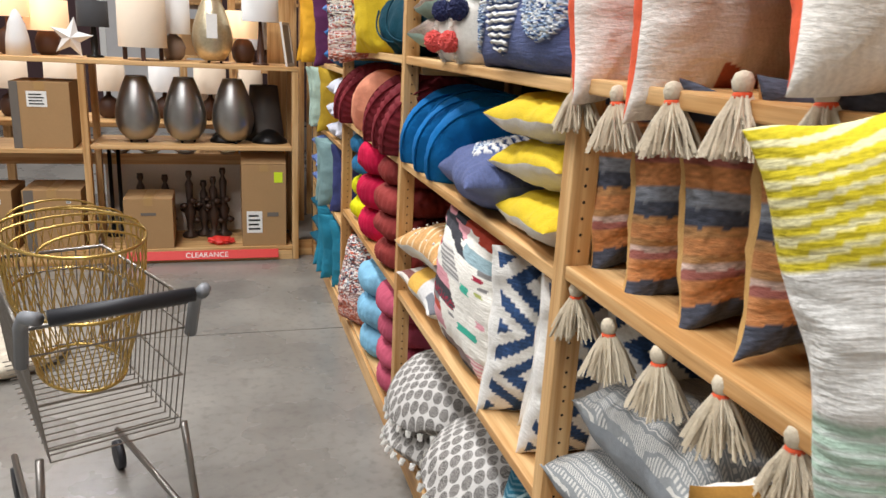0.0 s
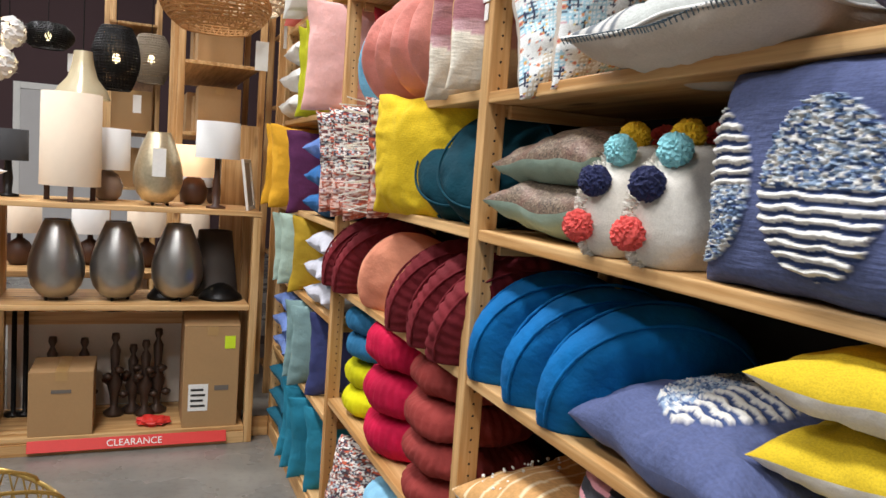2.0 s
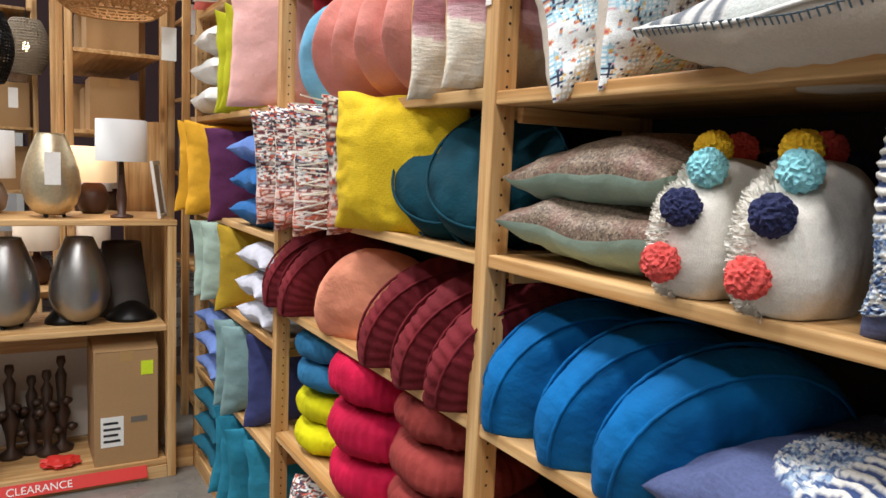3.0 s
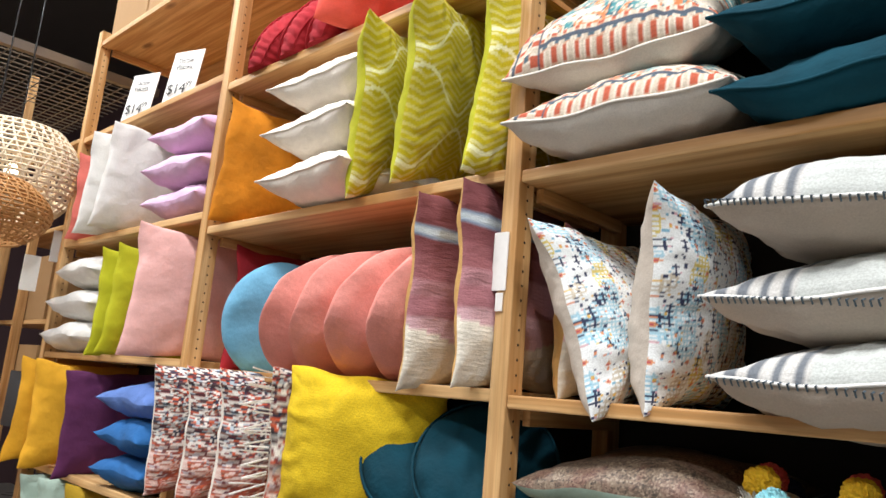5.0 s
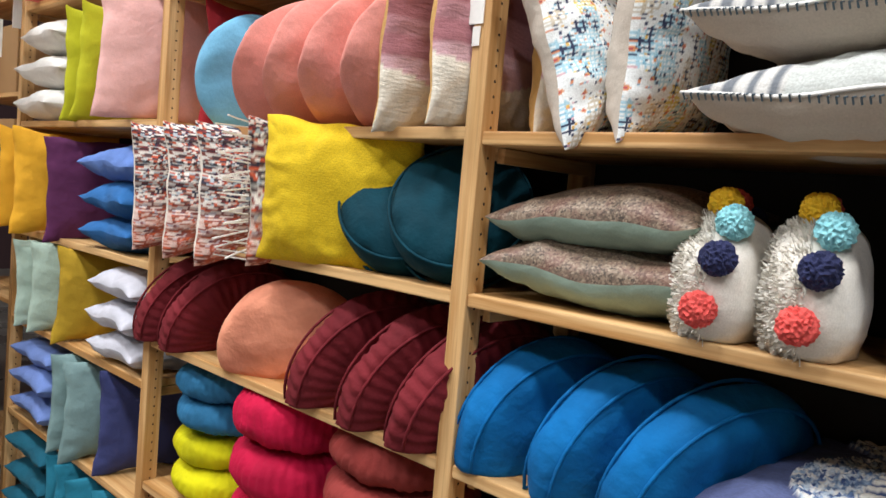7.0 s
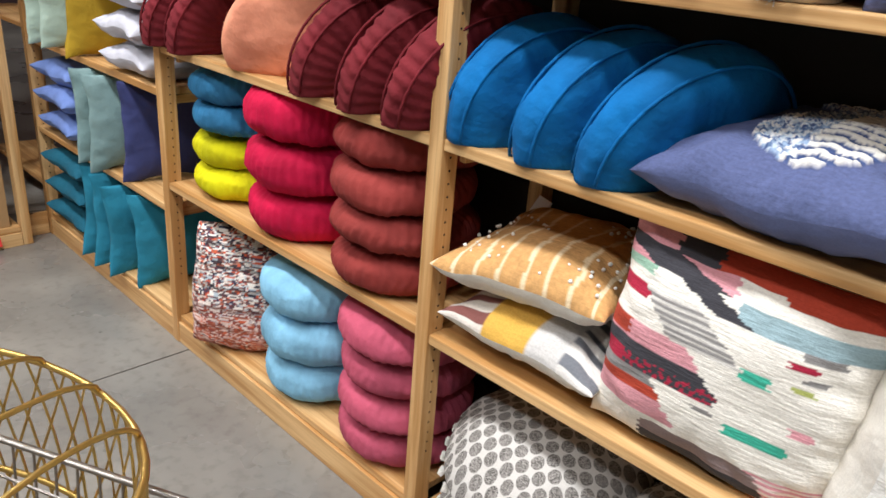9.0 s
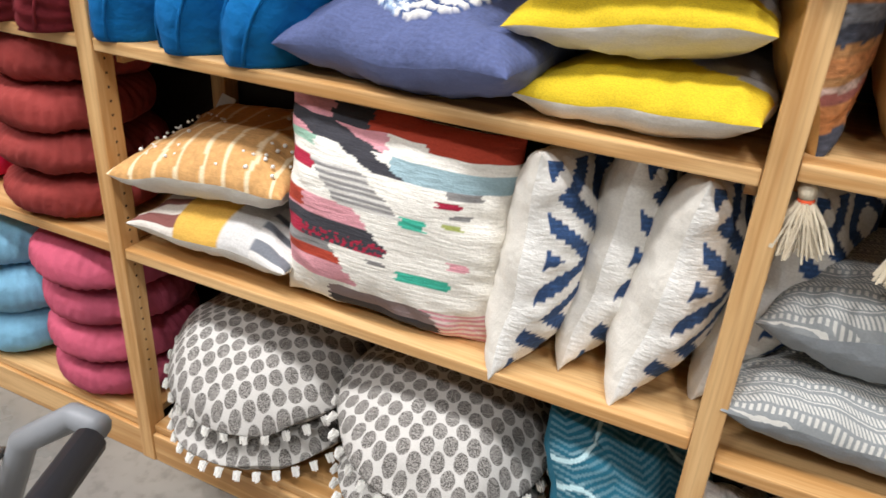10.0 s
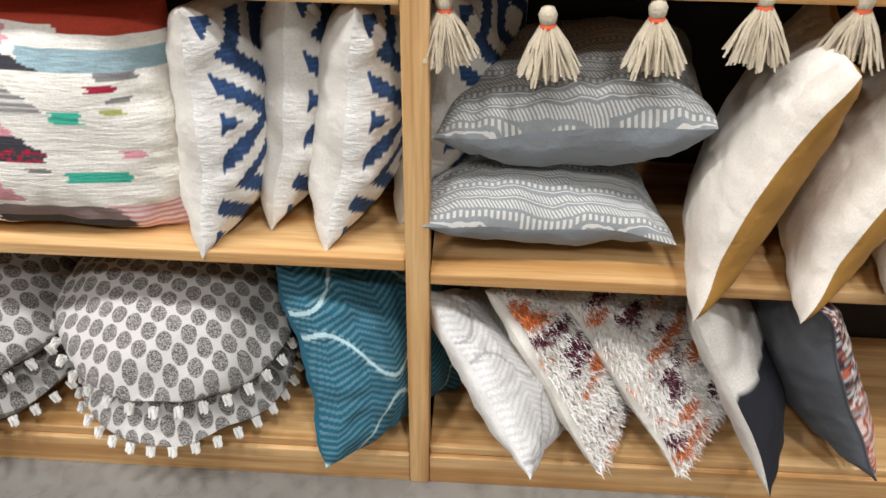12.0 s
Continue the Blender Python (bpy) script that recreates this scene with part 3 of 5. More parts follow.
def kilim_pat(u, v):
    """Woven patches: pink, rust, grey and black shapes on cream."""
    ragged = 0.014 * math.copysign(1, math.sin(v * 90)) + 0.01 * rough(u, v, 20)
    x, y = u + ragged, v
    cream, rust, pinkc, char, greyb, mint, red, oliv = (lin(c) for c in ("f0ebe0", "b2402a", "dc9aa2", "3b3a40", "9ab4bb", "3fb59a", "a81e3c", "a9b060"))
    grey2 = lin("8d8a88")
    if y > 0.86:
        return rust if x > -0.25 else pinkc if x < -0.6 else char
    if 0.70 < y <= 0.86:
        return char if -0.95 < x + (y - 0.78) * 3 < -0.3 else pinkc if x < -0.05 else cream if x < 0.1 else rust if (y > 0.80 and x > 0.3) else cream
    if 0.52 < y <= 0.70:
        return char if -0.3 < x + (y - 0.6) * 2 < 0.0 else greyb if x > 0.0 else (lin("9cc2ac") if x < -0.7 and y > 0.62 else cream)
    if 0.18 < y <= 0.52 and -0.72 + (0.52 - y) * -0.4 < x < -0.25 + (0.52 - y) * 1.25 and x > -0.28 - (0.5 - (0.52 - y)) * 0.9:
        return grey2 if math.sin(y * 120) > -0.2 else lin("d6d2cb")
    if 0.42 < y <= 0.52 and x < -0.68:
        return red
    if -0.10 < y <= 0.20:
        if x < -0.78 and y > 0.02:
            return rust
        if x < -0.28 + (0.2 - y) * 0.9:
            return pinkc if y > 0.0 else char
    if -0.22 < y <= -0.10 and x < 0.05:
        return char if rough(u, v, 26) > -0.1 and x > -0.75 else red
    if -0.42 < y <= -0.22 and x < -0.5 + (-0.22 - y) * 0.8:
        return grey2 if y > -0.32 else rust
    if -0.62 < y <= -0.42 and x < -0.36 + (-0.42 - y) * 0.9:
        return pinkc
    if y < -0.66:
        if -0.5 < x < 0.45 - (y + 0.66) * 0.5 and (y + 0.82) ** 2 / 0.035 + (x * 0.8) ** 2 / 0.26 < 1:
            return char if y < -0.82 else lin("8c7a78")
        if x > 0.4:
            return pinkc if math.sin(y * 110) > 0 else lin("ead9d4")
    for cx, cy, a, b, c in ((0.66, 0.50, 0.14, 0.035, grey2), (0.55, 0.40, 0.10, 0.03, red), (0.66, 0.31, 0.08, 0.02, grey2), (0.60, 0.22, 0.08, 0.025, oliv), (0.27, 0.17, 0.11, 0.055, mint),
                           (0.68, -0.16, 0.08, 0.04, pinkc), (0.40, -0.36, 0.23, 0.05, mint), (-0.03, -0.29, 0.08, 0.02, grey2), (-0.80, 0.58, 0.13, 0.035, red), (-0.82, 0.66, 0.15, 0.03, lin("8fb8a0"))):
        if abs(x - cx) < a and abs(y - cy) < b:
            return c
    return cream


def chevron_pat(u, v):
    ivory, blue = lin("efece5"), lin("33507c")
    q = abs(((v + 0.85) * 0.98) % 1.0 - 0.5) * 2
    d = (abs(u - 0.05) * 0.95 + q * 0.72 + 0.012 * math.copysign(1, math.sin(v * 150))) % 0.44
    if abs(u) > 0.93 or abs(v) > 0.95:
        return ivory
    if d > 0.21:
        return tuple(a * (0.95 + 0.5 * rough(u, v * 3, 34)) * (1.25 if math.sin(v * 170) > 0.6 else 0.9) for a in blue)
    return ivory


def serape(u, v):
    cs = {"slate": lin("4a4f5d"), "tan": lin("bd8b58"), "orange": lin("cc8a55"), "red": lin("a9655a"), "grey": lin("868b94"), "cream": lin("cbb0a2")}
    seq = ["slate"] * 4 + ["orange"] * 3 + ["red", "cream"] + ["tan", "orange", "orange", "tan"] + ["slate", "slate", "grey", "grey"] + ["orange"] * 3 + ["red", "cream"] + ["orange", "tan", "orange"] + ["slate"] * 4
    k = (v * 0.5 + 0.5) * len(seq)
    c = cs[seq[max(0, min(len(seq) - 1, int(k + 0.25 * rough(u, v, 12))))]]
    return tuple(a * (0.9 + 0.6 * rough(u * 0.4, v, 55)) for a in c)


def pink_kilim(u, v):
    if v > 0.55 and v < 0.68:
        return lin("c9d4d8") if math.sin(v * 120) > -0.5 else lin("93a3b8")
    if v > 0.1:
        return lin("7d4548") if v > 0.35 else lin("93595c")
    if v > -0.28:
        return lin("b98489") if u > -0.2 or v > -0.05 else lin("a86e74")
    if v > -0.62 + 0.25 * abs(u):
        return lin("d3a9ae")
    return lin("e6decd")


def blanket_pat(u, v):
    if u < -0.42:
        return lin("6f747a") if math.sin(u * 48) > 0.1 else lin("c9c7c2")
    f = 0.5 + 0.5 * math.sin(v * 70)
    return tuple(a * (0.9 + 0.1 * f) for a in lin("c4c8c3"))


def terracotta_pat(u, v):
    if v < -0.72 - 0.25 * u and u > -0.35:
        return lin("a8583c")
    if v > 0.48 + 0.2 * rough(u, v, 6) and abs(u) < 0.8:
        return lin("d3b07c") if math.sin(v * 90) > -0.3 else lin("e2cda8")
    return tuple(a * (0.95 + 0.05 * math.sin((u + v * 0.8) * 95) + 0.05 * rough(u, v, 50)) for a in lin("eee8de"))


def tufted_lime(u, v):
    if v > 0.35:
        return lin("dcc828") if math.sin((v + 0.06 * math.sin(u * 5)) * 75) > -0.35 else lin("efe6b0")
    if v > -0.35:
        return lin("efece5")
    return lin("b7d0bc") if math.sin((v + 0.03 * math.sin(u * 5)) * 80) > -0.3 else lin("d9e2d8")


def zig_mix(u, v):
    if u < -0.45:
        return lin("7a4a44") if math.sin(v * 26) > 0 else lin("d8cfc4")
    if u < 0.15:
        return lin("d2a448")
    if u < 0.55:
        return lin("c9c6c2")
    return lin("72757b") if math.sin(v * 26) > 0 else lin("dcd8d2")


def caramel_pat(u, v):
    s = math.sin(u * 24 + 0.8 * rough(u, v, 4))
    return lin("e6cfa8") if s > 0.86 else tuple(a * (0.9 + 0.2 * rough(u, v, 22)) for a in lin("d3a165"))


def sun_pat(u, v):
    """Half yellow, half grey felt with a scalloped edge."""
    return lin("d3b41e") if v < -0.30 + 0.30 * math.cos(u * 2.6 + 1.0) else lin("9d9a98")


def denim_pat(u, v):
    return pick_at(u, v, 30, [lin(c) for c in ("e9eaea", "5f78a8", "3c4f80", "cfd6de", "8296bd")], 6)


def half_yellow(u, v):
    k = math.sin((u + v) * 70)
    return tuple(a * (1.0 if u < -0.2 or k > -0.2 else 0.9) * (1.06 if u < -0.2 and k > 0 else 1.0) for a in lin("dcba12"))


# tufted ovals on the indigo pillows
# each oval: centre, half-axes, and which half is striped: upper, lower, or the right half
OVALS_BIG = ((-0.93, -0.10, 0.36, 0.70, "upper"), (-0.15, -0.10, 0.35, 0.72, "lower"), (0.64, 0.06, 0.35, 0.66, "upper"))
OVALS_FLAT = ((0.04, -0.26, 0.50, 0.50, "right"), (0.05, 0.62, 0.52, 0.30, "upper"))


def oval_at(u, v, ovals):
    """0 on the plain ground, 1 on looped tufts, 2 on tufted stripes."""
    for k, (cx, cy, a, b, half) in enumerate(ovals):
        if ((u - cx) / a) ** 2 + ((v - cy) / b) ** 2 < 1 + 0.10 * rough(u, v, 18, k):
            side = u - cx if half == "right" else v - cy if half == "upper" else cy - v
            return 2 if side > 0 else 1
    return 0


def stripe_wave(u, v):
    return math.sin(v * 66 + 0.6 * math.sin(u * 26) + 1.2 * rough(u, v, 9))


def tuft_pat(ovals):
    yarns = [lin(c) for c in ("dedbd4", "d3d6d8", "8fa5c0", "3d527f", "b9c6d2", "5d7599")]

    def f(u, v):
        k = oval_at(u, v, ovals)
        if k == 0:
            return tuple(a * (0.95 + 0.15 * rough(u, v * 3, 20)) for a in lin("555f88"))
        if k == 2:
            return lin("dcd9d2") if stripe_wave(u, v) > -0.2 else lin("3a4c78")
        return pick_at(u + 0.02 * rough(u, v, 30), v, 38, yarns, 4)
    return f


def tuft_relief(ovals):
    def f(u, v):
        k = oval_at(u, v, ovals)
        if k == 0:
            return 0.0
        if k == 2:
            return 0.006 + 0.004 * stripe_wave(u, v) + 0.003 * rough(u, v, 60)
        return 0.007 + 0.009 * rough(u, v, 50)
    return f


# ---- trimmings ----
TRIM = {}


def tassel_mesh(length, spread, strands, seed):
    rr = random.Random(seed)
    verts, faces = [], []
    for _ in range(strands):
        a, d = rr.uniform(0, 2 * math.pi), math.sqrt(rr.random())
        ln = length * rr.uniform(0.85, 1.05)
        r0 = 0.011 * d
        pts = [(r0, 0.0), (0.5 * spread * d + 0.004, -0.4 * ln), (spread * d, -ln)]
        tw = rr.uniform(-0.25, 0.25)
        base = len(verts)
        for k, (r, z) in enumerate(pts):
            aa = a + tw * k
            th = 0.0021
            for s in range(3):
                sa = aa + 2.1 * s
                verts.append((r * math.cos(aa) + th * math.cos(sa), r * math.sin(aa) + th * math.sin(sa), z))
        for k in range(2):
            for s in range(3):
                i, j = base + 3 * k + s, base + 3 * k + (s + 1) % 3
                faces.append((i, j, j + 3, i + 3))
    return mesh_of("tassel", verts, faces, smooth=False)


def add_tassel(parent, at, length=0.078, spread=0.052, strands=150, bead=True, tip=(0, 0)):
    key = ("tassel", length, spread)
    if key not in TRIM:
        TRIM[key] = tassel_mesh(length, spread, strands, 3)
        v, f = turned([(0.002, 0.030), (0.010, 0.027), (0.0145, 0.017), (0.0125, 0.006), (0.009, 0.0)], 14)
        TRIM["knob"] = mesh_of("knob", v, f)
        v, f = turned([(0.0105, 0.004), (0.0125, 0.001), (0.0125, -0.003), (0.0105, -0.006)], 14)
        TRIM["collar"] = mesh_of("collar", v, f)
    m = pose(*at, tip[0], tip[1], rnd.uniform(0, 360))
    t = part("tassel", TRIM[key], YARN, parent)
    t.matrix_basis = m
    if bead:
        part("knob", TRIM["knob"], YARN, t, "wrapped yarn knob")
        part("collar", TRIM["collar"], F["orange_red"], t, "orange thread wrap")


def pompom_mesh(r):
    bm = bmesh.new()
    bmesh.ops.create_icosphere(bm, subdivisions=4, radius=r)
    q = random.Random(5)
    for v in bm.verts:
        v.co *= 1 + q.uniform(-0.13, 0.10)
    me = bpy.data.meshes.new("pompom")
    bm.to_mesh(me)
    bm.free()
    return me


def pompom_cushion(y):
    """A round white cushion stood on edge, one face shaggy, with yarn pompoms along its rim."""
    ob = thing("throw_pillow", "plump white cushion with coloured pompoms along its rim", "pillow", "pompom cushions", at=pose(0.155, y, 1.55 + 0.084, 90, 0, 14))
    size, rest = Vector((0.18, 0.132, 0.078)), -0.083

    def on_body(d, out=0.0):
        p = Vector((d.x * (size.x + out), d.y * (size.y + out) * (1 - 0.10 * d.x), d.z * (size.z + out)))
        p.y = max(p.y, rest)
        return p
    if "egg" not in TRIM:
        me = disc_mesh(1.0, 2.0, 5, sides=72, rows=40, flat=0.72)
        for v in me.vertices:
            v.co = on_body(v.co)
        TRIM["egg"] = me
        q = random.Random(9)
        verts, faces, cols = [], [], []
        for _ in range(4200):
            a, zz = q.uniform(0, 2 * math.pi), q.uniform(-0.92, -0.12)
            rr = (1 - zz * zz) ** 0.36
            d = Vector((rr * math.cos(a), rr * math.sin(a), zz))
            p = on_body(d) * 0.985
            out = (d + Vector((q.uniform(-0.7, 0.7), q.uniform(-0.7, 0.7), q.uniform(-0.7, 0.3)))).normalized() * q.uniform(0.012, 0.021)
            s = out.cross(Vector((q.uniform(-1, 1), q.uniform(-1, 1), 1))).normalized() * 0.0019
            k = len(verts)
            verts += [p - s, p + s, p + out + s * 0.6, p + out - s * 0.6]
            faces.append((k, k + 1, k + 2, k + 3))
            cols += [lin("e8e4da")] * 4
        TRIM["fuzz"] = mesh_of("tufted_face", verts, faces, cols, smooth=False)
        TRIM["pom"] = {nm: pompom_mesh(0.029) for nm in POMS}
    part("cover", TRIM["egg"], F["off_white"], ob)
    tagged(part("tufted_face", TRIM["fuzz"], W_SOFT, ob, "white tufted yarn face"), kind="stuff")
    for nm, turn, z in (("coral", 190, -0.05), ("navy", 160, 0.02), ("aqua", 134, 0.06), ("yellow", 110, -0.03), ("coral", 84, -0.02), ("navy", 58, 0.05), ("aqua", 30, -0.03)):
        a = radians(turn)
        o = part("pompom", TRIM["pom"][nm], POMS[nm], ob, nm + " yarn pompom")
        o.matrix_basis = Matrix.Translation(on_body(Vector((math.cos(a), math.sin(a), 0)), 0.016) + Vector((0, 0, z * 0.3))) @ pose(0, 0, 0, rnd.uniform(0, 360), rnd.uniform(0, 360), 0)


def fringe_mesh(length, count, size, seed, sag=0.3):
    """Loose yarn ends along a straight edge of a given length."""
    q = random.Random(seed)
    bm = bmesh.new()
    for i in range(count):
        x = (i + q.random()) / count * length - length / 2
        a, b = q.uniform(-0.02, 0.02), q.uniform(-0.02, 0.02)
        tube(bm, [(x, 0, 0), (x + a * 0.5, b, -size * 0.5), (x + a, b * 1.4, -size * q.uniform(0.8, 1.1))], 0.0028, 4)
    me = bpy.data.meshes.new("fringe")
    bm.to_mesh(me)
    bm.free()
    return me


def shag_mesh(w, h, t, seed, count, colour, pinch=0.07, full=2.6, long=1.0):
    """Long pile over the front cover."""
    q = random.Random(seed)
    verts, faces, cols = [], [], []
    for _ in range(count):
        u, v = q.uniform(-0.97, 0.97), q.uniform(-0.97, 0.97)
        p = Vector(pillow_point(u, v, -1, w, h, t, seed, pinch, full, 0.6))
        d = Vector((q.uniform(-1, 1) + u * 0.6, -0.75, q.uniform(-1.2, 0.4))).normalized() * q.uniform(0.016, 0.032) * long
        s = d.cross(Vector((q.uniform(-1, 1), q.uniform(-1, 1), 1))).normalized() * 0.0014
        c = colour(u, v, q)
        i = len(verts)
        mid = p + d * 0.55 + Vector((0, -0.004, 0.004))
        verts += [p - s, p + s, mid - s, mid + s, p + d]
        faces += [(i, i + 1, i + 3, i + 2), (i + 2, i + 3, i + 4)]
        cols += [c] * 5
    return mesh_of("pile", verts, faces, cols, smooth=False)

# ---- cushions on the shelves ----


def stack(key, count, x, y, z, label, front, back, w=0.44, d=0.44, t=0.15, gap=0.0, tip=0, **kw):
    for i in range(count):
        pillow(key, flat_at(x + rnd.uniform(-0.015, 0.015), y + rnd.uniform(-0.012, 0.012), z + (t * 0.86 + gap) * i + t * 0.43, rnd.uniform(-4, 4), tip + rnd.uniform(-2, 2)),
               label, front, back, w, d, t, **kw)


def books(key, rows, x, z, label, front, back, w=0.44, h=0.44, t=0.14, roll=0, **kw):
    """rows: (y, yaw, lean)."""
    for y, yaw, lean in rows:
        pillow(key, book_at(x, y, z + h / 2 * math.cos(radians(lean)) - 0.008, yaw, lean, roll + rnd.uniform(-3, 3)), label, front, back, w, h, t, **kw)


def rounds(key, spots, x, z, label, mat, r=0.2, t=0.14, low=0.80, **kw):
    """Round cushions stood on edge, at spots of (y, yaw, lean)."""
    for y, yaw, lean in spots:
        m = book_at(x, y, z + r * low, yaw, lean) @ pose(0, 0, 0, 90)
        round_cushion(key, m, label, mat, r, t, sit=r * low, **kw)


def pile(key, n, x, y, z, label, mat, r=0.2, t=0.13, **kw):
    for i in range(n):
        m = pose(x + rnd.uniform(-0.01, 0.01), y + rnd.uniform(-0.01, 0.01), z + t * 0.93 * i + t * 0.5, rnd.uniform(-2, 2), rnd.uniform(-2, 2), rnd.uniform(0, 360))
        round_cushion(key, m, label, mat, r, t, **kw)


def stood(key, spots, label, front, back, w=0.44, h=0.44, t=0.14, **kw):
    """Pillows stood on edge at spots of (x, y, z, yaw, lean, roll)."""
    for spot in spots:
        pillow(key, book_at(*spot), label, front, back, w, h, t, **kw)


def lying(key, spots, label, front, back, w=0.44, d=0.44, t=0.15, **kw):
    """Pillows lying at spots of (x, y, z, yaw, tip, roll)."""
    for spot in spots:
        pillow(key, flat_at(*spot), label, front, back, w, d, t, **kw)


# corner bay
stack("d0", 3, 0.2, 3.9, 0.12, "dark teal cushion lying in a stack on the base shelf", F["deep_teal"], F["deep_teal"], group="stacked teal cushions")
books("d0b", [(3.53, 0, -6), (3.41, 2, -5), (3.28, 0, -6)], 0.16, 0.12, "teal cushion stood on edge on the base shelf", F["teal"], F["deep_teal"], t=0.11, group="upright teal cushions")
books("d0c", [(3.08, 8, -4)], 0.2, 0.12, "flat teal cushion facing the aisle", F["teal"], F["teal"], t=0.1)
stack("d1", 3, 0.2, 3.88, 0.58, "periwinkle blue cushion in a stack", F["periwinkle"], F["periwinkle"], t=0.14, group="stacked periwinkle cushions")
books("d1b", [(3.47, 0, -4), (3.33, 2, -4)], 0.15, 0.58, "slate teal cushion stood on edge", F["slate_teal"], F["slate_teal"], h=0.42, t=0.12, group="slate teal cushions")
books("d1c", [(3.10, 8, -3)], 0.2, 0.58, "navy blue cushion facing the aisle", F["navy"], F["navy"], h=0.41, t=0.1)
books("d2", [(3.93, 4, -4), (3.74, 4, -4)], 0.15, 1.02, "pale sage satin cushion stood on edge", F["sage"], F["sage"], h=0.40, t=0.13, group="sage cushions")
books("d2b", [(3.50, 6, -4)], 0.17, 1.02, "olive gold satin cushion facing the aisle", F["olive"], F["olive"], h=0.40, t=0.13)
stack("d2c", 3, 0.18, 3.06, 1.02, "silver grey satin cushion in a stack", F["silver"], F["silver"], 0.38, 0.42, 0.14, group="stacked grey cushions")
books("d3", [(4.08, 3, -3), (3.86, 3, -3)], 0.10, 1.435, "mustard yellow velvet cushion stood on edge", F["mustard"], F["mustard"], h=0.46, t=0.13, group="mustard cushions")
books("d3b", [(3.62, 5, -3)], 0.15, 1.435, "deep purple cushion stood on edge", F["purple"], F["purple"], h=0.44, t=0.1)
stack("d3c", 1, 0.17, 3.17, 1.435 + 0.26, "cornflower blue satin cushion on a stack", F["corn_blue"], F["corn_blue"], 0.4, 0.42, 0.15)
stack("d3d", 2, 0.17, 3.17, 1.435, "sea blue satin cushion in a stack", F["sea_blue"], F["sea_blue"], 0.4, 0.42, 0.15, group="stacked blue cushions")
stack("d4", 3, 0.18, 3.9, 1.925, "plump white cushion in a stack", F["white_linen"], F["white_linen"], 0.46, 0.46, 0.17, group="stacked white cushions")
books("d4b", [(3.50, 0, -6), (3.37, 0, -6)], 0.15, 1.925, "lime green velvet cushion stood on edge", F["lime"], F["lime"], h=0.45, t=0.11, group="lime cushions")
books("d4c", [(3.0, 10, -4)], 0.14, 1.925, "large pale pink cotton cushion facing the aisle", F["pink"], F["pink"], 0.54, 0.49, 0.13)
books("d5", [(3.98, 8, -4)], 0.16, 2.45, "terracotta velvet cushion facing the aisle", F["terracotta"], F["terracotta"], h=0.42, t=0.12)
books("d5b", [(3.74, 0, -12), (3.55, 0, -12)], 0.12, 2.45, "white cushion stood on edge", F["white_linen"], F["white_linen"], 0.46, 0.47, 0.13, group="upright white cushions")
stack("d5c", 3, 0.17, 3.05, 2.45, "lilac satin cushion in a stack", F["lilac"], F["lilac"], 0.44, 0.44, 0.155, group="stacked lilac cushions")

# second bay
pillow("c0", out_at(0.135, 2.43, 0.345, 42, 10, 3), "plump red and cream tweed cushion on the base shelf", W, F["terracotta"], 0.42, 0.46, 0.24, full=3.0, pinch=-0.02, pattern=tweed_pat, n=130)
pile("c0b", 3, 0.18, 2.05, 0.12, "light blue round velvet cushion in a stack", V["light_blue"], 0.205, 0.165, pleat=0.0024, sides=150, dimple=0.25, group="light blue round cushions")
pile("c0c", 4, 0.19, 1.63, 0.12, "rose pink round velvet cushion in a stack", V["rose"], 0.21, 0.13, pleat=0.0024, sides=150, dimple=0.2, group="rose round cushions")
pile("c1", 2, 0.2, 2.55, 0.68, "acid lime round velvet cushion in a stack", V["lime"], 0.185, 0.12, pleat=0.0024, sides=150, dimple=0.2, group="lime round cushions")
pile("c1b", 2, 0.2, 2.55, 0.91, "steel blue round velvet cushion on a stack", V["steel_blue"], 0.19, 0.115, pleat=0.0024, sides=150, dimple=0.2, group="steel blue round cushions")
pile("c1c", 3, 0.18, 2.12, 0.68, "crimson round velvet cushion in a stack", V["red"], 0.205, 0.165, pleat=0.003, sides=150, dimple=0.35, group="crimson round cushions")
pile("c1d", 4, 0.18, 1.675, 0.68, "rust red round velvet cushion in a stack", V["rust"], 0.205, 0.125, pleat=0.003, sides=150, dimple=0.25, group="rust round cushions")
rounds("c2", [(2.74, 6, -20), (2.56, 6, -22)], 0.19, 1.18, "maroon velvet half-moon cushion with a gathered edge", V["maroon"], 0.25, 0.125, pleat=0.0032, sides=220, low=0.25, piping=V["maroon"], flat=0.4, group="maroon gathered cushions")
rounds("c2b", [(2.14, 48, -22)], 0.145, 1.18, "peach velvet half-moon cushion facing the aisle", V["peach"], 0.235, 0.16, low=0.3, flat=0.62)
rounds("c2", [(1.85, 10, -19), (1.64, 10, -20), (1.46, 10, -20)], 0.19, 1.18, "maroon velvet half-moon cushion with a gathered edge", V["maroon"], 0.25, 0.125, pleat=0.0032, sides=220, low=0.25, piping=V["maroon"], flat=0.4, group="maroon gathered cushions")
stood("c3", [(0.094, 2.74, 1.703, 3, -3, -4), (0.094, 2.521, 1.708, 3, -3, -4), (0.094, 2.326, 1.708, 3, -3, -4)], "red and cream tweed cushion stood on edge", W, F["cream"], 0.40, 0.42, 0.17, full=3.2, pattern=tweed_pat, n=130, group="tweed cushions")
TRIM["fringe"] = fringe_mesh(0.38, 26, 0.09, 4)


def side_fringe(ob, w, h, t):
    f = part("fringe", TRIM["fringe"], YARN_W, ob, "cream yarn fringe")
    f.matrix_basis = pose(-w / 2 * 0.97, 0, 0, 0, 90, 0)


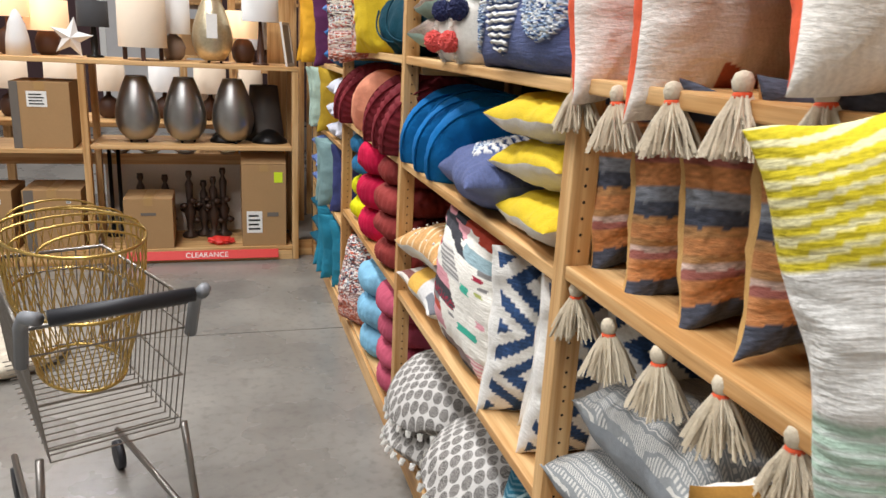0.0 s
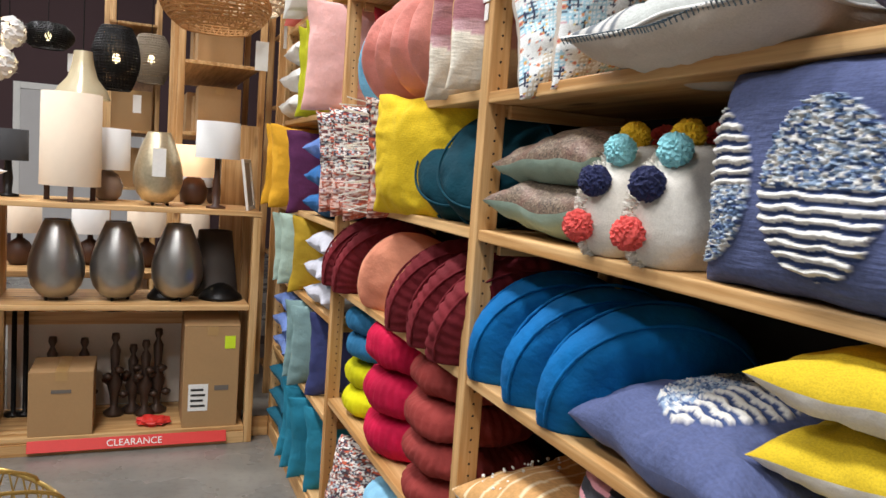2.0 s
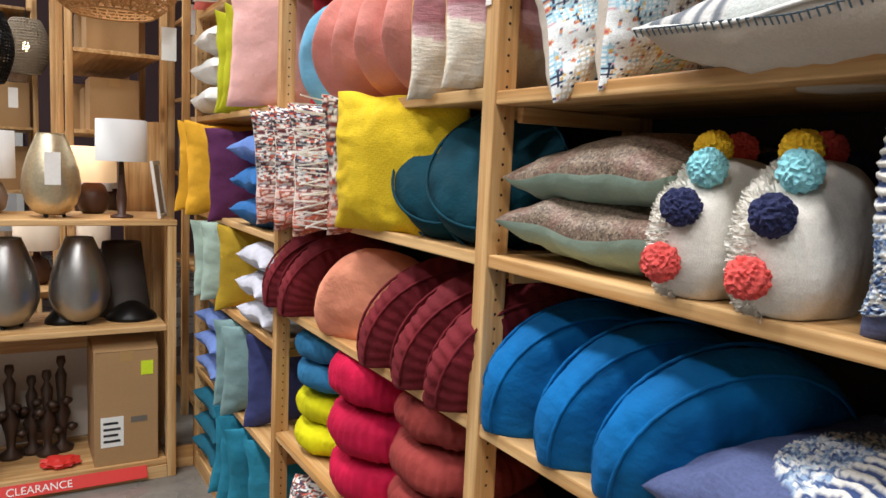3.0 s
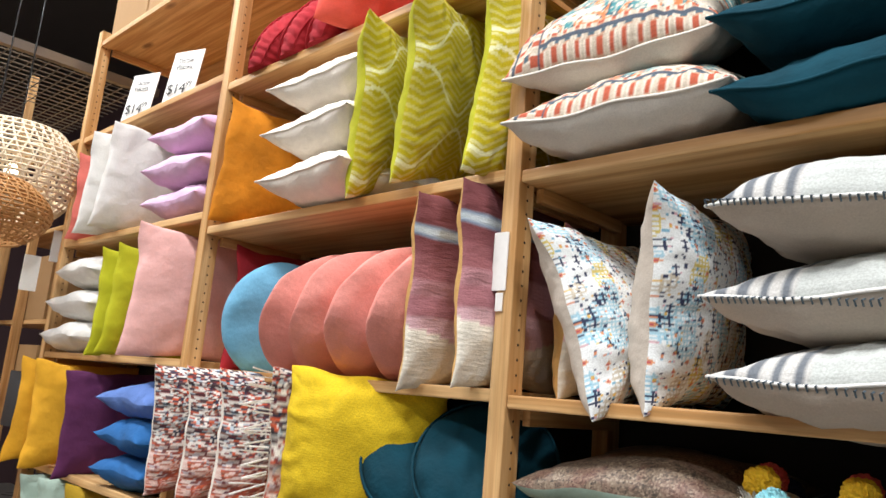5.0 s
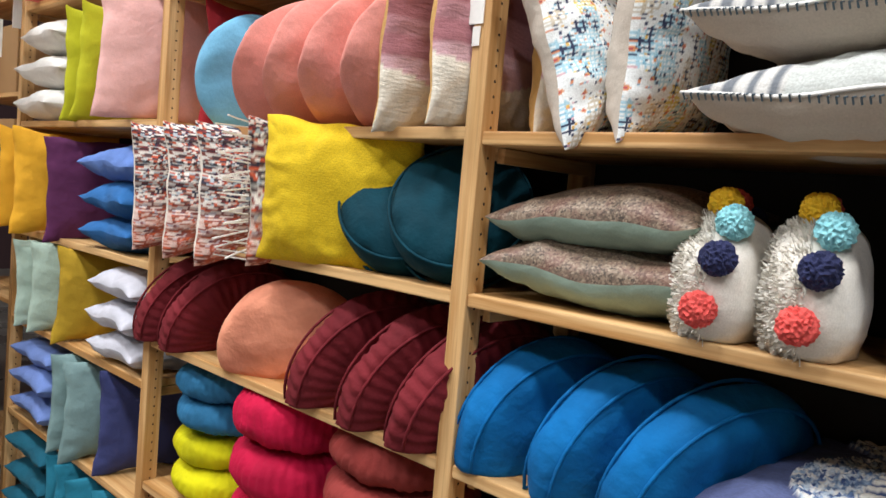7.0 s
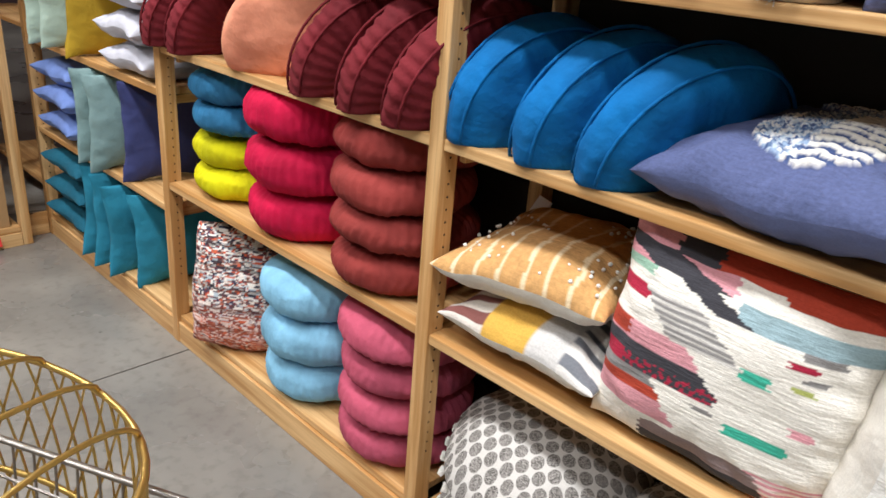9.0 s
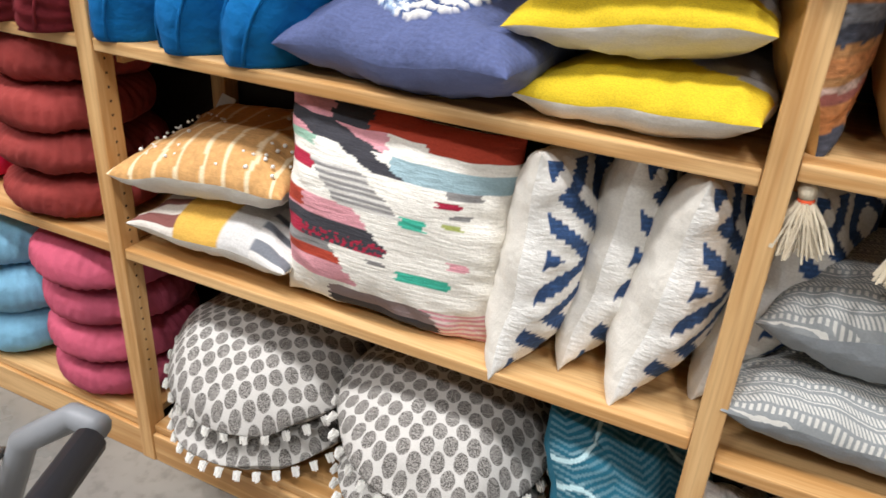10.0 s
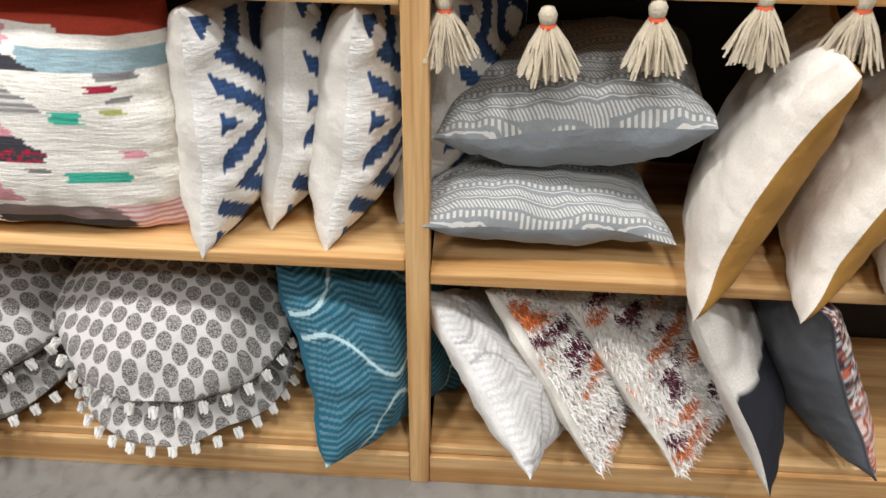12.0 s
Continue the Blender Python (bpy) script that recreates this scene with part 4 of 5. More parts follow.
stood("c3b", [(0.115, 2.11, 1.725, -2, -3, -4)], "rust and cream tweed cushion with a yarn fringe", W, F["taupe"], 0.40, 0.40, 0.10, pattern=tweed_pat, n=60, extra=side_fringe)
pillow("c3c", out_at(0.03, 1.865, 1.725, 22, -2, 3), "bright yellow twill cushion facing the aisle", W_SOFT, F["yellow"], 0.45, 0.385, 0.14, pattern=half_yellow, n=80, pinch=0.05)
for yy, zz in ((1.70, 1.70), (1.52, 1.705)):
    round_cushion("c3d", out_at(0.125, yy, zz, 34, 34) @ pose(0, 0, 0, 90), "dark teal velvet cushion with a thick piped edge", V["ink_teal"], 0.17, 0.17, flat=0.5, piping=V["ink_teal"], group="dark teal piped cushions")
books("c4", [(2.66, 10, -3)], 0.30, 1.90, "dark red cushion at the back of the shelf", V["crimson"], V["crimson"], t=0.12)
rounds("c4b", [(2.45, 44, -16)], 0.15, 1.90, "sky blue velvet round cushion stood on edge", F["sky"], 0.20, 0.14)
rounds("c4c", [(2.17, 6, -29), (2.02, 6, -29), (1.865, 6, -28), (1.70, 6, -27)], 0.115, 1.89, "salmon pink velvet cushion leaning on the next", F["salmon"], 0.21, 0.19, low=0.86, lens=True, group="salmon cushions")
stood("c4d", [(0.137, 1.641, 2.123, -3, -5, -3), (0.135, 1.488, 2.129, -4, 1, 0)], "maroon and pink banded kilim cushion stood on edge", W_RUG, F["tan"], 0.42, 0.475, 0.12, pattern=pink_kilim, n=70, group="banded kilim cushions")
stood("c4z", [(0.27, 1.335, 2.08, -6, 0, 0)], "maroon and pink banded kilim cushion stood on edge", W_RUG, F["tan"], 0.38, 0.38, 0.12, pattern=pink_kilim, n=64, group="banded kilim cushions")
books("c5", [(2.62, 12, -4)], 0.18, 2.39, "amber velvet cushion facing the aisle", V["amber"], V["amber"], 0.46, 0.44, 0.11)
stack("c5b", 3, 0.14, 2.125, 2.40, "cream satin cushion in a stack", F["cream"], F["cream"], 0.46, 0.46, 0.17, pipe=F["cream"], group="stacked cream cushions")
YEL_WAVE = scallop(lin("ecebb8"), lin("c6b714"), 3.4, 16, 0.035, 0.35)
stood("c5c", [(0.104, 1.955, 2.665, -24, -9, -16), (0.108, 1.735, 2.670, -16, -12, -14), (0.154, 1.476, 2.617, -4, -6, 0)], "chartreuse velvet cushion with white wave lines", W_SOFT, F["lime"], 0.46, 0.50, 0.14, pinch=0.1, pattern=YEL_WAVE, n=190, group="chartreuse wave cushions", variants=1)
rounds("c6", [(2.56, -5, -30), (2.38, -5, -30), (2.22, -5, -30)], 0.19, 2.93, "crimson velvet half-moon cushion", V["crimson"], 0.22, 0.13, low=0.25, pleat=0.003, sides=220, piping=V["crimson"], flat=0.35, group="crimson upright cushions")
books("c6b", [(2.06, 8, -3), (1.76, 12, -3)], 0.12, 2.93, "coral cotton cushion stood on edge", F["coral"], F["coral"], 0.46, 0.46, 0.15, group="coral cushions")

# third bay
for zz, tip, yy, thick, key in ((0.085, 12, 1.135, 0.19, "b5"), (0.30, 33, 1.175, 0.235, "b5u")):
    pillow(key, flat_at(0.16, yy, 2.41 + zz, 3, tip), "printed boho cushion with a cream back, in a stack", W, F["oat"], 0.48, 0.48, thick, pattern=boho_pat, n=130, pipe=F["oat"], group="boho print cushions")
stack("b5b", 3, 0.17, 0.665, 2.38, "dark teal velvet cushion in a stack", V["ink_teal"], V["ink_teal"], 0.50, 0.46, 0.155, tip=3, pipe=V["ink_teal"], group="dark teal square cushions")
stood("b4", [(0.183, 1.225, 2.067, -1, 21, -3), (0.200, 1.065, 2.093, -5, -3, -4)], "white cushion with a multicoloured digital floral print", W_SOFT, F["taupe"], 0.45, 0.43, 0.17, pinch=0.1, pattern=floral_pat, n=180, group="floral print cushions")
STITCH = plain("dark_stitch", "50606a", 0.8)


def stitches(ob, w, h, t):
    if "stitch" not in TRIM:
        bm = bmesh.new()
        for i in range(46):
            u = -1 + 2 * (i + 0.5) / 46
            for s in (-1, 1):
                p = pillow_point(u, s, -1, w, h, t, 1, 0.05, 2.6, 0.3)
                tube(bm, [(p[0], p[1] - 0.006, p[2] - s * 0.012), (p[0], p[1] - 0.003, p[2] + s * 0.005), (p[0], p[1] + 0.006, p[2] - s * 0.002)], 0.0016, 4)
        TRIM["stitch"] = tagged(part("blanket_stitch", bm, STITCH, ob, "slate blanket stitching"), kind="stuff").data
    else:
        tagged(part("blanket_stitch", TRIM["stitch"], STITCH, ob, "slate blanket stitching"), kind="stuff")


stack("b4b", 3, 0.15, 0.65, 1.875, "striped woven cushion with blanket-stitched edges, in a stack", W, F["taupe"], 0.52, 0.46, 0.165, tip=5, pattern=blanket_pat, n=90, extra=stitches, pipe=F["white_linen"], group="blanket stitch cushions")
lying("b4c", [(0.21, 0.21, 1.965, 2, 4, 0)], "blue and white bouclé cushion lying flat", W_TUFT, F["indigo"], 0.36, 0.42, 0.16, pattern=denim_pat, n=80)
lying("b3", [(0.205, 1.115, 1.625, 1, 2, 0), (0.21, 1.12, 1.732, -2, 4, -2)], "brown sequinned cushion with a seafoam back, in a stack", SEQ, F["seafoam"], 0.47, 0.40, 0.15, pinch=0.05, group="sequin cushions")
pompom_cushion(0.893)
pompom_cushion(0.742)
pillow("b3c", out_at(0.06, 0.32, 1.55 + 0.158, 0, 3), "large indigo cushion with tufted white ovals", W_TUFT, F["indigo"], 0.56, 0.325, 0.16, n=230, pattern=tuft_pat(OVALS_BIG), relief=tuft_relief(OVALS_BIG), pinch=0.02, full=5, creases=0.2)
rounds("b2", [(1.27, 20, -13), (1.075, 20, -14), (0.905, 22, -20)], 0.205, 1.18, "bright blue half-moon velvet cushion with piped edges", V["blue"], 0.23, 0.14, pleat=0.0008, sides=150, low=0.25, piping=V["blue"], flat=0.4, group="blue half-moon cushions")
pillow("b2b", flat_at(0.205, 0.615, 1.272, -9, 7, -3), "indigo cushion with a tufted white motif, lying flat", W_TUFT, F["indigo"], 0.50, 0.48, 0.19, n=190, pinch=0.05, pattern=tuft_pat(OVALS_FLAT), relief=tuft_relief(OVALS_FLAT))
lying("b2c", [(0.203, 0.215, 1.236, -6, 0, -5), (0.208, 0.245, 1.352, -1, 0, -6), (0.190, 0.255, 1.462, 1, 2, -4)], "yellow and grey felt cushion with a white back, in a stack", W_SOFT, F["off_white"], 0.41, 0.42, 0.135, pinch=0.05, pattern=sun_pat, n=80, group="yellow and grey cushions")
pillow("b1z", flat_at(0.206, 1.113, 0.755, 0, 0, 0), "mustard and grey patchwork cushion under another", W_RUG, F["off_white"], 0.45, 0.43, 0.15, pattern=zig_mix, n=80)


def nubs(ob, w, h, t):
    bm = bmesh.new()
    q = random.Random(2)
    for _ in range(130):
        u, v = q.uniform(-0.9, 0.9), q.uniform(-0.9, 0.95)
        p = pillow_point(u, v, -1, w, h, t, 3, 0.07, 2.6, 0.3)
        bmesh.ops.create_icosphere(bm, subdivisions=1, radius=q.uniform(0.003, 0.006), matrix=Matrix.Translation((p[0], p[1] - 0.002, p[2])))
    tagged(part("yarn_nub", bm, YARN_W, ob, "white yarn nubs", smooth=True), kind="stuff")


def paper_tag(ob, w, h, t):
    o = part("paper_tag", boxed(-0.022, 0.022, -0.001, 0.001, -0.03, 0.03, 0.0004), PAPER, ob, "white paper tag")
    o.matrix_basis = pose(-w / 2 + 0.05, -t * 0.30, h / 2 - 0.06, 55, 0, 20)


def nubs_and_tag(ob, w, h, t):
    nubs(ob, w, h, t)
    paper_tag(ob, w, h, t)


pillow("b1c", flat_at(0.215, 1.145, 0.905, 3, 3, -5), "caramel striped cushion with white yarn nubs", W_RUG, F["off_white"], 0.48, 0.44, 0.18, pattern=caramel_pat, n=110, extra=nubs_and_tag)

pillow("b1k", out_at(0.076, 0.665, 0.905, 5, 1, 3), "cream kilim cushion with pink, rust and charcoal patches", W_RUG, F["off_white"], 0.48, 0.455, 0.15, pattern=kilim_pat, n=190, pinch=0.03, full=3.4)
stood("b1v", [(0.200, 0.355, 0.896, 8, -6, 0), (0.270, 0.222, 0.915, 8, -10, 0), (0.219, 0.107, 0.905, 8, -10, 0), (0.30, -0.065, 0.90, 18, -12, 0)], "ivory cushion with a blue chevron weave", W_RUG, F["off_white"], 0.41, 0.48, 0.19, pattern=chevron_pat, n=140, group="chevron cushions", variants=1)


def small_tassels(ob, r, t):
    if "mini" not in TRIM:
        TRIM["mini"] = tassel_mesh(0.024, 0.0085, 26, 8)
    for i in range(34):
        a = 2 * math.pi * i / 34
        o = part("tassel", TRIM["mini"], YARN_W, ob)
        o.matrix_basis = pose(r * 1.0 * math.cos(a), r * 1.0 * math.sin(a), -0.01, 0, 0, math.degrees(a)) @ pose(0, 0, 0, 0, -28 + rnd.uniform(-10, 10), 0)


for yy, turn in ((1.08, 0), (0.562, 25)):
    round_cushion("b0", pose(0.17, yy + 0.01, 0.12 + 0.085, 0, 0, 40), "grey dotted round cushion edged with small white tassels", DOTS, 0.255, 0.20, lens=True, extra=small_tassels, group="dotted round cushions", sides=80, rows=40)
    round_cushion("b0u", pose(0.175, yy, 0.12 + 0.265, 3, -13, turn), "plump grey dotted round cushion edged with small white tassels", DOTS, 0.268, 0.27, lens=True, extra=small_tassels, group="dotted round cushions", sides=80, rows=40)
TEAL_WAVE = scallop(lin("b5d2d6"), lin("0f566a"), 2.6, 21, 0.03, 0.22)
stood("b0t", [(0.150, 0.105, 0.350, 40, 24, 10)], "teal velvet cushion with pale wave lines", W_SOFT, F["deep_teal"], 0.44, 0.47, 0.21, pattern=TEAL_WAVE, n=190)

# nearest bay
WHITE_WAVE = scallop(lin("aeaca9"), lin("dedcd8"), 3.0, 18, 0.025, 0.5)
stood("a0", [(0.081, -0.185, 0.328, 22, 47, 32)], "white cushion with grey wave embroidery", W_SOFT, F["white_linen"], 0.40, 0.42, 0.13, pattern=WHITE_WAVE, n=160)


def shag_colour(seed):
    def f(u, v, q):
        k = rough(u * 0.8 + seed, v * 2.6, 2.6, seed) + 0.09 * q.uniform(-1, 1)
        if k > 0.36:
            return lin("d8763a")
        if k < -0.38:
            return lin("5c1f33")
        return lin("f6f2eb")
    return f


def pile_front(seed):
    def f(ob, w, h, t):
        tagged(part("long_pile", shag_mesh(w, h, t, seed, 13000, shag_colour(seed), long=1.25), W_SOFT, ob, "shaggy white, orange and plum pile"), kind="stuff")
    return f


stood("a0b", [(0.185, -0.337, 0.344, 22, 37, 6)], "shaggy white cushion flecked with orange and plum", F["off_white"], F["off_white"], 0.42, 0.48, 0.12, extra=pile_front(1.3), group="shaggy cushions")
stood("a0c", [(0.204, -0.545, 0.335, 36, 45, -4)], "shaggy white cushion flecked with orange and plum", F["off_white"], F["off_white"], 0.41, 0.50, 0.12, extra=pile_front(4.1), group="shaggy cushions")
stood("a0d", [(0.151, -0.711, 0.361, 20, 33, 7)], "oat and black colour-block cushion stood on edge", W_SOFT, F["oat"], 0.44, 0.48, 0.13, pattern=lambda u, v: lin("191a22") if v < 0.2 + 0.2 * u else lin("d4cec4"), n=50)
stood("a0e", [(0.165, -0.83, 0.371, -10, 26, 8)], "dark grey cushion with a patterned front", W, F["dark_grey"], 0.44, 0.48, 0.16, pattern=tweed_pat, n=80, pipe=F["dark_grey"], pipe_r=0.003)
for key, thick, spot in (("a1g", 0.185, (0.238, -0.222, 0.735, 5, -2, 4)), ("a1h", 0.235, (0.241, -0.283, 0.922, -6, -5, -8))):
    pillow(key, flat_at(*spot), "grey banded cushion with a slate back, in a stack", GREYB, F["mid_grey"], 0.47, 0.45, thick, n=50, group="grey banded cushions")
stood("a1c", [(0.130, -0.614, 0.870, 16, -14, 2), (0.130, -0.807, 0.872, 13, -19, 4), (0.130, -0.98, 0.872, 13, -19, 4)], "cream cushion with a gold velvet front", F["gold_edge"], F["cream"], 0.46, 0.50, 0.16, group="cream and gold cushions")


def four_tassels(ob, w, h, t):
    for sx, sz, tip in ((-1, -1, 0), (-1, 1, 0)):
        p = pillow_point(sx * 1.0, sz * 1.0, -1, w, h, t, 1, 0.13, 2.6, 0)
        add_tassel(ob, (p[0] - 0.018, p[1], p[2] - (0.035 if sz < 0 else 0.03)))


stood("a2", [(0.228, -0.008, 1.383, -3, 5, -3), (0.221, -0.163, 1.365, -3, 5, -2), (0.220, -0.322, 1.381, -3, 5, -2), (0.220, -0.473, 1.403, -3, 5, -2), (0.220, -0.613, 1.403, -3, 5, -2)], "striped serape cushion with cream yarn tassels", W_RUG, F["tan"], 0.40, 0.385, 0.15, pinch=0.13, pattern=serape, n=110, extra=four_tassels, group="tasselled serape cushions")
pillow("a2y", book_at(0.029, -0.894, 1.430, 43, -2, -20), "yellow, white and mint tufted cushion", W_TUFT, F["off_white"], 0.46, 0.40, 0.13, pattern=tufted_lime, n=110)
stood("a3", [(0.182, 0.049, 1.752, -18, 3, -1), (0.189, -0.150, 1.738, -18, 3, -1), (0.149, -0.580, 1.798, -12, 1, 3)], "ivory and terracotta woven cushion with an orange back", W_RUG, F["orange_red"], 0.46, 0.48, 0.16, pattern=terracotta_pat, n=130, group="terracotta woven cushions")

# ---- price cards on the empty shelf, and a shelf label ----


def text_part(name, words, size, mat, parent, m, label=""):
    cu = bpy.data.curves.new(name, "FONT")
    cu.body, cu.size, cu.extrude, cu.align_x = words, size, 0.0004, "CENTER"
    ob = new(name, cu)
    ob.data.materials.append(mat)
    bpy.context.view_layer.update()
    me = bpy.data.meshes.new_from_object(ob.evaluated_get(bpy.context.evaluated_depsgraph_get()))
    bpy.data.objects.remove(ob)
    bpy.data.curves.remove(cu)
    o = part(name, me, mat, parent, label)
    o.matrix_basis = m
    return o


def price_card(y, yaw):
    ob = thing("price_card", "white card with a large printed price of 14.99", "sign", "price cards", at=pose(0.05, y, 2.98, 0, 0, -90 + yaw))
    part("card", boxed(-0.085, 0.085, -0.002, 0.002, 0.0, 0.26, 0.001, pose(0, 0, 0, -8)), PAPER, ob)
    text_part("price", "$14", 0.07, INK, ob, pose(-0.015, -0.0035, 0.045, 82, 0, 0) @ pose(0, 0.003, 0))
    text_part("cents", "99", 0.035, INK, ob, pose(0.057, -0.0035, 0.072, 82, 0, 0) @ pose(0, 0.003, 0))
    text_part("heading", "Throw\nPillows", 0.032, INK, ob, pose(0, 0.0165, 0.185, 82, 0, 0) @ pose(0, 0.012, 0))


price_card(3.72, 18)
price_card(3.30, 18)
tag = thing("shelf_label", "small white price label clipped to the post", "label", at=pose(-0.003, 1.415, 2.18))
part("card", boxed(-0.0015, 0.0015, -0.02, 0.02, -0.07, 0.06, 0.0005), PAPER, tag)
part("tab", boxed(-0.0012, 0.0012, -0.014, 0.006, -0.115, -0.075, 0.0005), PAPER, tag)

# ---- cardboard boxes stored on top of the corner bay ----
def carton(name, label, x0, x1, y0, y1, z, h, mat=CARD, group="", flap=False, m=None, labels=()):
    ob = thing(name, label, "box", group, at=m or pose((x0 + x1) / 2, (y0 + y1) / 2, z))
    w, d = (x1 - x0) / 2, (y1 - y0) / 2
    part("body", boxed(-w, w, -d, d, 0, h, 0.004), mat, ob)
    part("tape", boxed(-0.03, 0.03, -d - 0.001, d + 0.001, h - 0.05, h + 0.0015, 0), plain("packing_tape", "b08b58", 0.35), ob)
    if flap:
        for s in (-1, 1):
            part("flap", boxed(-w, w, -d * 0.9, 0, -0.002, 0.002, 0.001, pose(0, s * d, h + 0.004, 0, 0, 0 if s > 0 else 180) @ pose(0, 0, 0, -22)), mat, ob)
    for lx, lz, lw, lh, lm in labels:
        part("label", boxed(lx - lw / 2, lx + lw / 2, -d - 0.002, -d - 0.0006, lz, lz + lh, 0), lm, ob)
        if lm is PAPER:
            for k in range(4):
                part("print_bar", boxed(lx - lw * 0.38, lx + lw * (0.36 - 0.1 * (k % 2)), -d - 0.0032, -d - 0.0022, lz + lh * (0.15 + 0.2 * k), lz + lh * (0.23 + 0.2 * k), 0), INK, ob)
    return ob


for k, (a, b) in enumerate(((2.86, 3.28), (3.30, 3.72), (3.74, 4.14))):
    carton("cardboard_box", "plain brown cardboard box stored on top of the shelves", 0.03, 0.43, a, b, 3.50, 0.34, group="boxes on top")

# ---- lamp display across the end of the aisle ----
FY = 4.1
display = thing("lamp_display_shelf", "low pine display shelf with lamps on top", "shelf", at=pose(0, 0, 0))
for px in (-0.135, -1.5, -2.87):
    part("post", boxed(px - 0.022, px + 0.022, FY + 0.004, FY + 0.07, 0, 1.352, 0.003), WOOD_Z, display)
    part("back_post", boxed(px - 0.022, px + 0.022, FY + 0.46, FY + 0.52, 0, 1.352, 0.003), WOOD_Z, display)
part("top_board", boxed(-2.9, -0.11, FY, FY + 0.55, 1.355, 1.385, 0.004), WOOD_X, display)
for a, b, zs in ((-1.476, -0.159, (0.10, 0.83)), (-2.846, -1.524, (0.10, 0.80))):
    for z in zs:
        part("shelf", boxed(a, b, FY + 0.012, FY + 0.54, z - 0.03, z, 0.004), WOOD_X, display)
    part("kick_board", boxed(a, b, FY + 0.004, FY + 0.02, 0, 0.068, 0.003), WOOD_X, display)
    part("back_rail", boxed(a, b, FY + 0.5, FY + 0.53, 0.62, 0.70, 0.003), WOOD_X, display)
part("pale_back_panel", boxed(-1.47, -0.165, FY + 0.545, FY + 0.552, 0.10, 0.62, 0), plain("pale_board", "d9cfc2", 0.7), display)
structure("kick_corner", boxed(-0.11, -0.002, FY + 0.1, FY + 0.12, 0, 0.12, 0.003), WOOD_X, "pine filler board in the corner")


def turned_part(name, profile, mat, parent, label="", sides=40, at=(0, 0, 0), caps=True, **kw):
    v, f = turned(profile, sides, caps=caps, **kw)
    o = part(name, mesh_of(name, v, f), mat, parent, label)
    o.matrix_basis = pose(*at)
    return o


EGG = [(0.055, 0.015), (0.085, 0.03), (0.118, 0.075), (0.135, 0.13), (0.137, 0.18), (0.128, 0.24), (0.108, 0.31), (0.085, 0.37), (0.066, 0.415), (0.062, 0.42)]


def egg_lamp(x, y, z, s, mat, label, group="", tag_card=False):
    ob = thing("table_lamp", label, "lamp", group, at=pose(x, y, z, 0, 0, rnd.uniform(0, 360) if not tag_card else 0))
    turned_part("body", [(r * s, h * s) for r, h in EGG], mat, ob, sides=48, caps=False)
    turned_part("rim", [(0.062 * s, 0.42 * s), (0.066 * s, 0.424 * s), (0.058 * s, 0.424 * s), (0.058 * s, 0.40 * s)], mat, ob, caps=False)
    for k in range(3):
        turned_part("foot", [(0.008, 0.0), (0.010, 0.006), (0.007, 0.02)], BLACK_M, ob, at=(0.055 * s * math.cos(k * 2.1), 0.055 * s * math.sin(k * 2.1), 0), sides=10)
    if tag_card:
        part("price_tag", boxed(-0.035, 0.035, -0.139 * s, -0.137 * s, 0.17 * s, 0.33 * s, 0.0006), PAPER, ob)
    return ob


for x in (-1.19, -0.88, -0.555):
    egg_lamp(x, FY + 0.2, 0.83, 1.06, STEEL, "brushed pewter egg-shaped lamp on the middle shelf", "pewter egg lamps")
egg_lamp(-0.68, FY + 0.16, 1.385, 0.98, GOLD, "gold mercury glass egg lamp with a price tag", tag_card=True)


def drum_lamp(x, y, z, r, h0, h1, shade_mat, label, base="stem", base_mat=BROWN_W, group=""):
    ob = thing("table_lamp", label, "lamp", group, at=pose(x, y, z))
    turned_part("shade", [(r, h0), (r * 0.98, h1), (r * 0.97, h1), (r * 0.99, h0)], shade_mat, ob, caps=False)
    turned_part("shade_top", [(r * 0.97, h1 - 0.004), (0.01, h1 - 0.004)], shade_mat, ob, caps=False)
    if base == "legs":
        for k in range(3):
            a = 0.6 + 2.1 * k
            part("leg", boxed(r * 0.86 * math.cos(a) - 0.014, r * 0.86 * math.cos(a) + 0.014, r * 0.86 * math.sin(a) - 0.014, r * 0.86 * math.sin(a) + 0.014, 0, h0 + 0.1, 0.003), base_mat, ob)
    elif base == "jar":
        turned_part("base", [(0.05, 0), (0.075, 0.03), (0.085, 0.09), (0.06, 0.15), (0.02, 0.18), (0.012, h0 + 0.05)], base_mat, ob)
    else:
        turned_part("base", [(0.055, 0), (0.055, 0.012), (0.02, 0.02), (0.026, 0.1), (0.016, 0.2), (0.009, h0 + 0.05)], base_mat, ob)
    return ob


drum_lamp(-1.13, FY + 0.18, 1.385, 0.155, 0.085, 0.585, SHADE, "tall cream drum lamp on dark wooden legs", "legs")
drum_lamp(-0.36, FY + 0.14, 1.385, 0.125, 0.29, 0.50, SHADE_W, "white drum-shade lamp on a slim dark base")
drum_lamp(-0.47, FY + 0.42, 1.385, 0.12, 0.17, 0.36, LIT_SHADE, "small lit lamp with a cream shade", "jar", BROWN_W)
drum_lamp(-0.95, FY + 0.42, 1.385, 0.12, 0.18, 0.42, SHADE_W, "speckled white shade lamp on a glass jar", "jar", plain("smoked_glass", "8a7a70", 0.2))
drum_lamp(-1.45, FY + 0.32, 1.385, 0.10, 0.20, 0.37, SHADE_B, "small lamp with a black drum shade", "stem", BLACK_M)
drum_lamp(-1.75, FY + 0.40, 1.385, 0.14, 0.16, 0.36, LIT_SHADE, "lit lamp with a pale pink shade", "jar")
